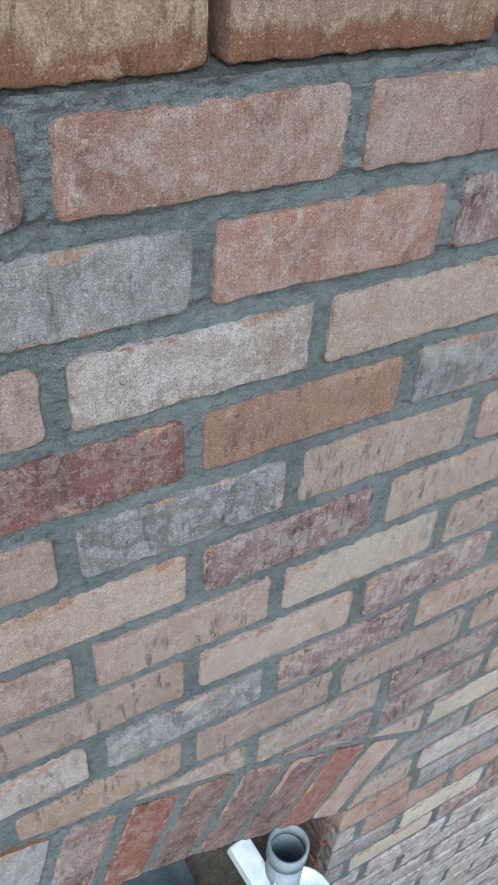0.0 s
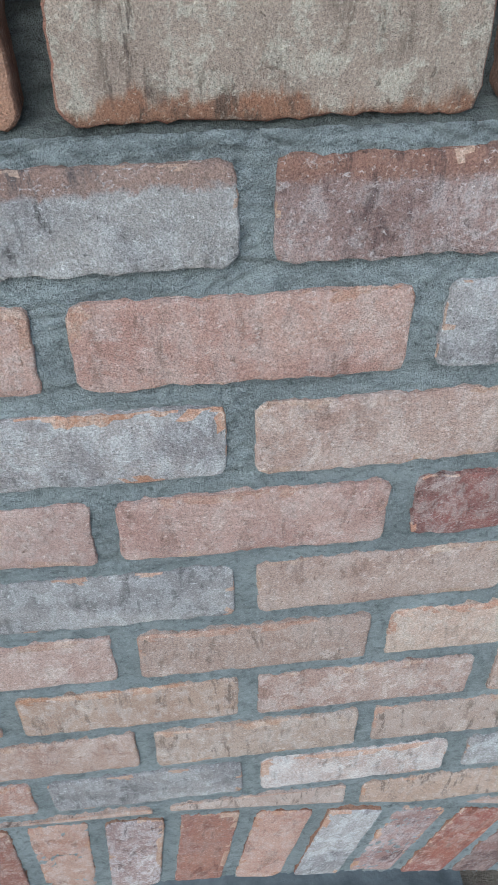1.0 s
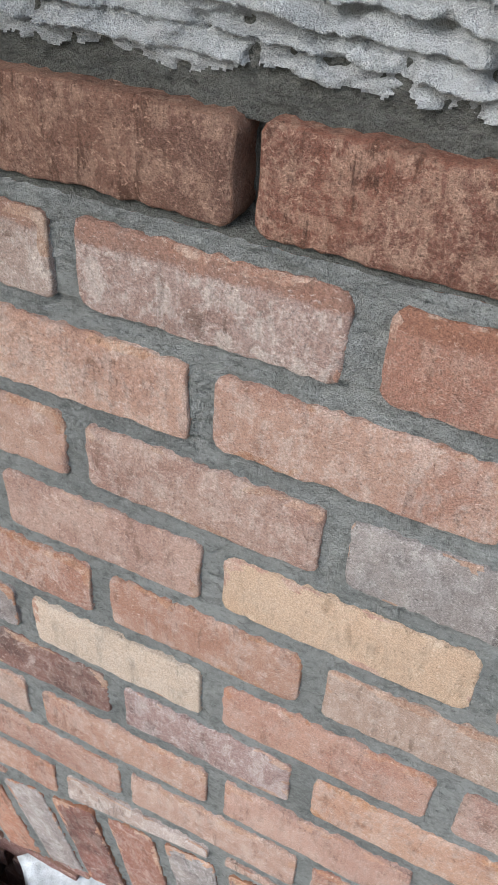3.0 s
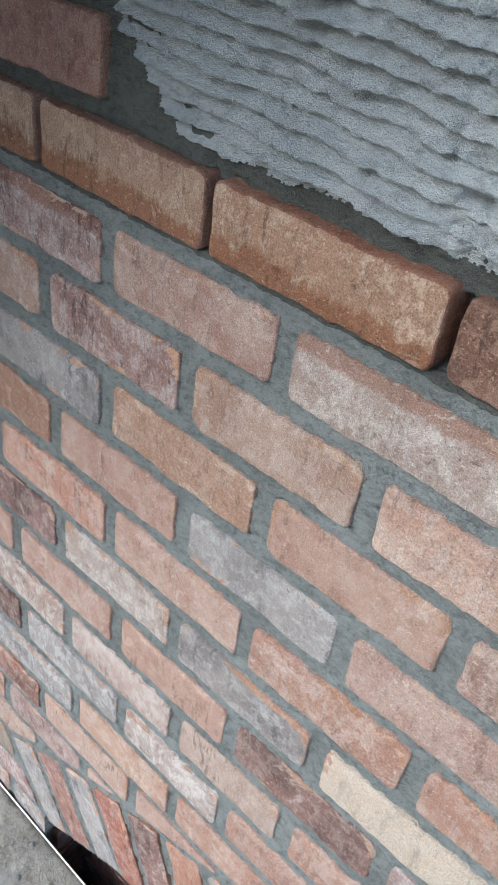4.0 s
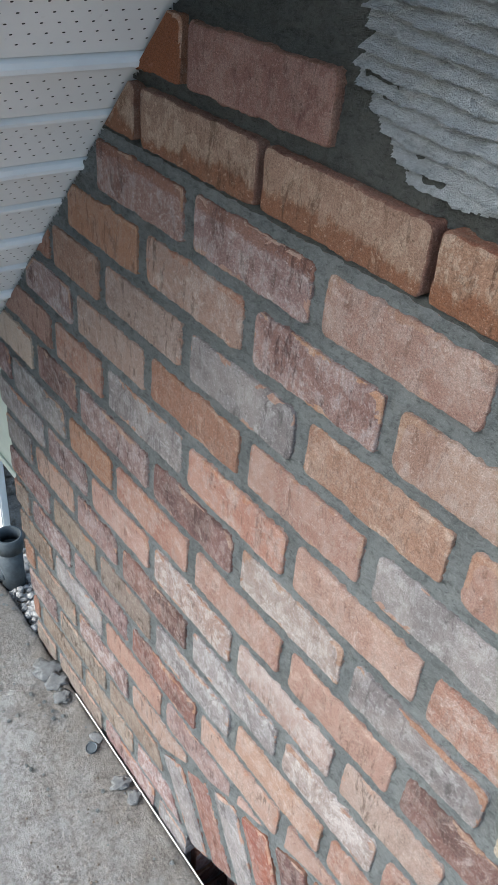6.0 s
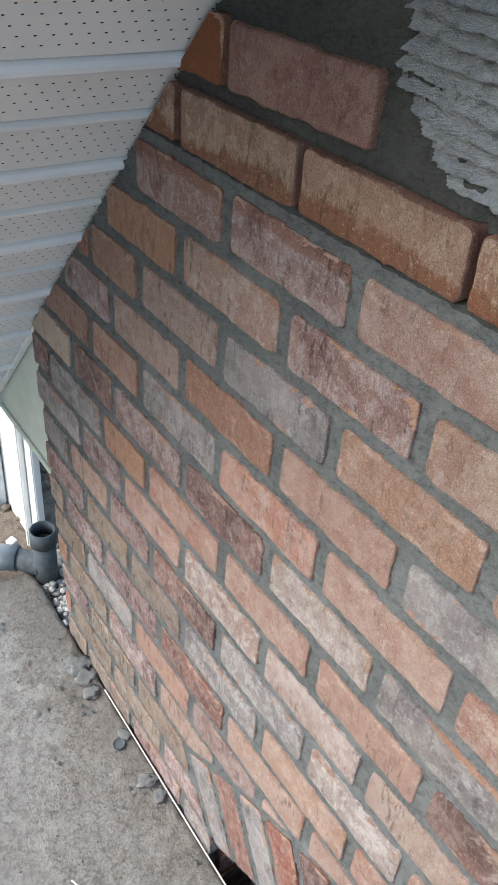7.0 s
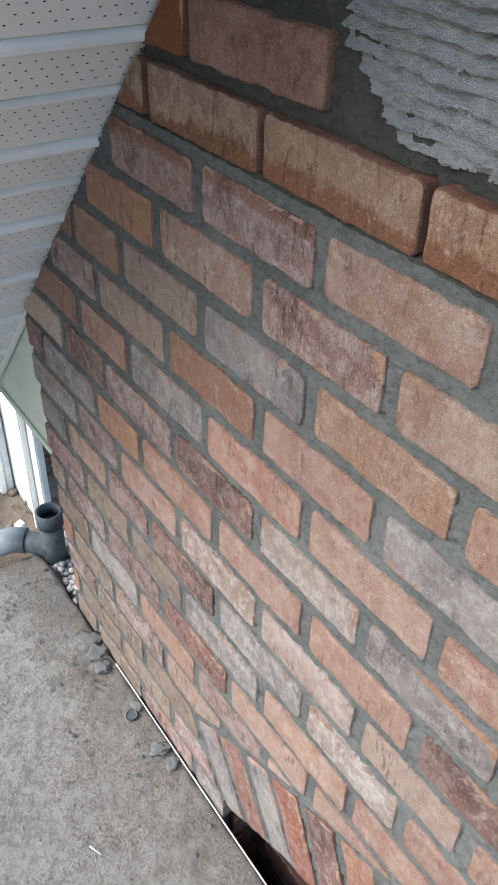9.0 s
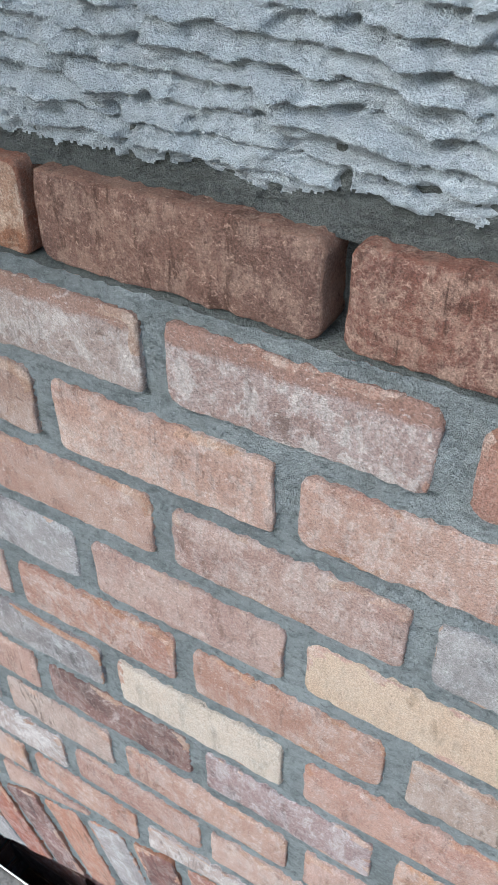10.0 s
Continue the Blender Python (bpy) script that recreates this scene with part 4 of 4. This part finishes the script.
screw = screw_mesh()
for x, z in ((-0.033, 0.026), (0.028, 0.028), (0.026, -0.034)):
    part("screw", screw, jbox, "zinc plated screw", at=pose(x, RIM + 0.003, z, 90, 0, 0))
part("screw", screw, jbox, at=pose(0.004, BOX_D - 0.004, -0.020, 90, 0, 0))
ear = bm_mesh("ear", box_bm((0.013, 0.001, 0.011), (0, 0, 0), 0.0004), STEEL)
for x, z, r in ((-0.033, 0.026, 45), (0.028, 0.028, -45), (0.026, -0.034, 45)):
    part("ear", ear, jbox, at=pose(x, RIM + 0.006, z, 0, r, 0))
bm = box_bm((0.022, 0.0006, 0.016), (0, 0, 0))
sticker = part("sticker", bm_mesh("sticker", bm, LABEL), jbox, "grey paper sticker", at=pose(0.006, BOX_D - 0.0022, 0.003, 0, 8, 0))
bars = bm_mesh("printed_bar", box_bm((0.016, 0.0004, 0.0014)), BLACK_WIRE)
for k in range(4):
    part("printed_bar", bars, sticker, at=pose(0, -0.0005, 0.005 - 0.0032 * k))
wire = bend([(0.012, 0.002, 0.012), (-0.012, -0.004, -0.004), (-0.034, -0.004, -0.018), (-0.039, -0.003, -0.024), (-0.034, -0.002, -0.027), (-0.020, 0.0, -0.025), (-0.004, 0.004, -0.013), (0.018, 0.006, -0.004), (0.026, 0.008, 0.004), (0.022, 0.018, 0.010)], 7)
part("white_wire", bm_mesh("white_wire", tube(wire, 0.0019, 10), WHITE_WIRE, True), jbox, "looped white insulated wire", at=pose(0.006, 0, 0.004))
for n, off in enumerate((0.0, 0.006, 0.011)):
    pts = bend([(0.016, 0.014, 0.014 - off * 0.5), (-0.010, 0.012 + off, 0.004 - off), (-0.036, 0.010 + off, -0.010 - off), (-0.042, 0.016 + off, -0.016 - off * 0.4), (-0.030, 0.024, -0.016), (-0.018, 0.034, -0.010)], 6)
    part("black_wire", bm_mesh("black_wire", tube(pts, 0.0021, 8), BLACK_WIRE, True), jbox)
for dz in (0.0, 0.003):
    pts = bend([(-0.042, 0.020, -0.006 + dz), (-0.012, 0.016, 0.010 + dz), (0.006, 0.014, 0.026 + dz), (0.018, 0.020, 0.042 + dz * 0.3)], 6)
    part("copper_wire", bm_mesh("copper_wire", tube(pts, 0.0009, 7), COPPER, True), jbox, "bare copper earth wire")


def wire_cap():
    """A ribbed cone cap with a skirt."""
    bm = bmesh.new()
    rings = []
    for u, r in ((0.0, 0.0075), (0.004, 0.0078), (0.010, 0.0074), (0.0105, 0.0066), (0.020, 0.0054), (0.025, 0.0048), (0.026, 0.003)):
        rings.append([bm.verts.new((u, r * (1 + (0.05 if k % 2 and u > 0.0102 else 0)) * math.cos(2 * math.pi * k / 20), r * (1 + (0.05 if k % 2 and u > 0.0102 else 0)) * math.sin(2 * math.pi * k / 20))) for k in range(20)])
    for p, q in zip(rings, rings[1:]):
        for k in range(20):
            bm.faces.new((p[k], p[(k + 1) % 20], q[(k + 1) % 20], q[k]))
    bm.faces.new(rings[0])
    bm.faces.new(rings[-1])
    return bm_mesh("wire_cap", bm, BLUE, True)


part("wire_cap", wire_cap(), jbox, "bright blue twist-on wire cap", at=pose(-0.003, 0.000, 0.019, 0, -6, 0))

# ---------------------------------------------------------------- things by the slab and in the opening


def pipe_thing(name, label, parts):
    thing = tagged(new(name), label, "pipe")
    for kind, pts, r, inner, mat in parts:
        part(kind, bm_mesh(kind, tube(pts, r, 24, inner=inner), mat, True), thing)
    return thing


YARD_SHIFT = pose(0.043, -0.014, 0.045)      # moves things beyond the slab along camera rays, to fit the view
CX, CY = -1.855, 0.036
drain = pipe_thing("drain_pipe", "dusty dark plastic pipe elbow with an open upright end", [
    ("riser", [(CX, CY, -1.245), (CX, CY, -1.12)], 0.027, 0.0235, DARK_PIPE),
    ("collar", [(CX, CY, -1.125), (CX, CY, -1.082)], 0.0305, 0.0265, DARK_PIPE),
    ("elbow", bend([(CX - 0.005, CY - 0.005, -1.20), (CX - 0.04, CY - 0.03, -1.205), (CX - 0.075, CY - 0.055, -1.205)], 5), 0.026, 0.022, DARK_PIPE),
    ("socket", [(CX - 0.062, CY - 0.046, -1.205), (CX - 0.085, CY - 0.075, -1.205), (CX - 0.09, CY - 0.12, -1.206)], 0.032, 0.027, GREY_PIPE),
    ("run", [(CX - 0.088, CY - 0.10, -1.208), (CX - 0.05, CY - 0.75, -1.212)], 0.022, 0.019, PALE),
])
drain.matrix_world = YARD_SHIFT
bm = box_bm((0.022, 0.022, 0.055), (0, 0, 0), 0.002)
chip = new("offcut", bm_mesh("offcut", bm, WHITE_BOARD))
chip.matrix_world = YARD_SHIFT @ pose(-2.02, 0.012, -1.262, 12, 5, 20)
tagged(chip, "small white offcut standing on the dirt", "offcut")


def screen(name, x0, x1, y, z1, ribs, mat, label):
    """An upright sheet with upright ribs on its face."""
    thing = tagged(new(name), label, "panel")
    thing.matrix_world = YARD_SHIFT
    z0 = -1.34
    part("sheet", bm_mesh("sheet", box_bm((x1 - x0, 0.02, z1 - z0), ((x0 + x1) / 2, y + 0.01, (z0 + z1) / 2), 0.003), mat), thing)
    for x, w in ribs:
        part("rib", bm_mesh("rib", box_bm((w, 0.016, z1 - z0 - 0.004), (x, y - 0.0085, (z0 + z1) / 2), 0.003), WHITE_BOARD), thing)


screen("wall_panel", -3.3, -2.215, 0.048, -0.80, ((-2.23, 0.03),), PALE, "bluish white upright sheet with a ribbed edge behind the pipe")
screen("wall_panel", -2.7, -1.99, 0.072, -0.86, ((-2.04, 0.014),), WHITE_BOARD, "bright white upright panel under the eave return")


def cord(points, r, mat, label):
    tagged(new("cord", bm_mesh("cord", tube(bend(points, 8), r, 6), mat, True)), label, "cord").matrix_world = YARD_SHIFT


cord([(-2.24, 0.05, -1.278), (-2.19, -0.01, -1.274), (-2.12, -0.07, -1.276), (-2.08, -0.16, -1.278)], 0.0035, STRING, "pale cord lying loose on the dirt")
cord([(-2.31, 0.06, -1.276), (-2.24, 0.01, -1.272), (-2.16, -0.06, -1.276), (-2.14, -0.14, -1.278)], 0.003, STRING, "pale cord lying loose on the dirt")
bm = tube([(-2.27, -0.12, -1.272), (-2.25, -0.025, -1.272)], 0.014, 12, inner=0.011)
tagged(new("plastic_tube", bm_mesh("plastic_tube", bm, RED, True)), "short red plastic tube on the dirt", "tube").matrix_world = YARD_SHIFT

PX, PY = 0.572, -0.018
pipe_thing("standpipe", "grey plastic pipe standing open-ended before the brick arch", [
    ("riser", [(PX, PY, -2.1), (PX, PY, -1.10)], 0.0285, 0.0255, GREY_PIPE),
    ("rim", [(PX, PY, -1.105), (PX, PY, -1.072)], 0.031, 0.0262, GREY_PIPE),
])
pipe_thing("white_pipe", "dusty white plastic pipe end beside the grey pipe", [
    ("barrel", [(0.556, -0.064, -2.1), (0.572, -0.070, -1.15)], 0.048, 0.044, PALE),
])
stake = new("timber_offcut", bm_mesh("timber_offcut", box_bm((0.035, 0.26, 0.03), (0, 0, 0), 0.002), PALE))
stake.matrix_world = pose(0.545, -0.075, -1.19, 14, 0, 8)
tagged(stake, "white painted batten end lying across the slab edge", "batten")
board = new("slate_board", bm_mesh("slate_board", box_bm((0.62, 0.24, 0.02), (0, 0, 0), 0.003), DARK_BOARD))
board.matrix_world = pose(0.16, 0.13, -1.30, 6, 0, 0)
tagged(board, "dark grey dusty board lying in the arched opening", "board")
stand = new("opening_floor", bm_mesh("opening_floor", box_bm((1.25, 0.26, 0.9), (JAMB_R - 0.64, 0.17, -1.80), 0.004, box_bm((0.38, 0.26, 0.6), (JAMB_L + 0.205, 0.17, -1.90), 0.004)), DIRT))
tagged(stand, "dark rubble fill behind the arched opening", "rubble", kind="structure")
back = new("opening_back", bm_mesh("opening_back", box_bm((2.2, 0.05, 1.6), (-0.15, 0.34, -1.6)), DARK_ROOM))
tagged(back, "dark backing inside the opening", "backing", kind="structure")


def plaster_lump():
    """A rough broken slab end."""
    bm = bmesh.new()
    bmesh.ops.create_cube(bm, size=1)
    bmesh.ops.subdivide_edges(bm, edges=bm.edges[:], cuts=9, use_grid_fill=True)
    for v in bm.verts:
        p = v.co.copy()
        q = Vector((p.x * 0.12, p.y * 0.20, p.z * 0.38))
        v.co = q + Vector((n3(q.x * 40, q.y * 40, 1), n3(q.x * 40, 5, q.z * 40), n3(3, q.y * 40, q.x * 40))) * 0.006
    return bm_mesh("plaster_block", bm, PLASTER, True)


lump = new("plaster_block", plaster_lump())
lump.matrix_world = pose(-0.665, 0.106, -1.412, 0, 0, -38)
tagged(lump, "rough bluish white plaster block lying inside the arch", "plaster block")

bm = disc(0.012, 0.004, 20, 0.002)
cap = new("bottle_cap", bm_mesh("bottle_cap", bm, DARK_PIPE))
cap.matrix_world = pose(-1.31, -0.040, SLAB_Z + 0.003, 4, 3, 0)
tagged(cap, "small dark round cap pressed into the slab dirt", "cap")
twig = new("twig", bm_mesh("twig", tube([(-1.118, -0.226, SLAB_Z + 0.004), (-1.107, -0.222, SLAB_Z + 0.005), (-1.095, -0.216, SLAB_Z + 0.004)], 0.0016, 6), STRING, True))
tagged(twig, "short pale splinter lying on the slab", "splinter")


def lining_bricks():
    """Courses of dark red brick in the opening, beside the slab, set forward to show lit in view."""
    for r in range(13, 26):
        z0, z1 = -r * PITCH + JOINT / 2, -(r - 1) * PITCH - JOINT / 2
        for k in range(2):
            x = JAMB_L + 0.09 + 0.19 * k + (0.0 if r % 2 else 0.03)
            key = ("lining", r % 2, k % 2)
            if key not in VARIANTS:
                VARIANTS[key] = brick_mesh(rect_outline(0.172, z1 - z0, r + k), BRICK["ar"[(r + k) % 2]], r, 0.24)
            part("brick", VARIANTS[key], back, at=pose(x, 0.075, (z0 + z1) / 2))


lining_bricks()
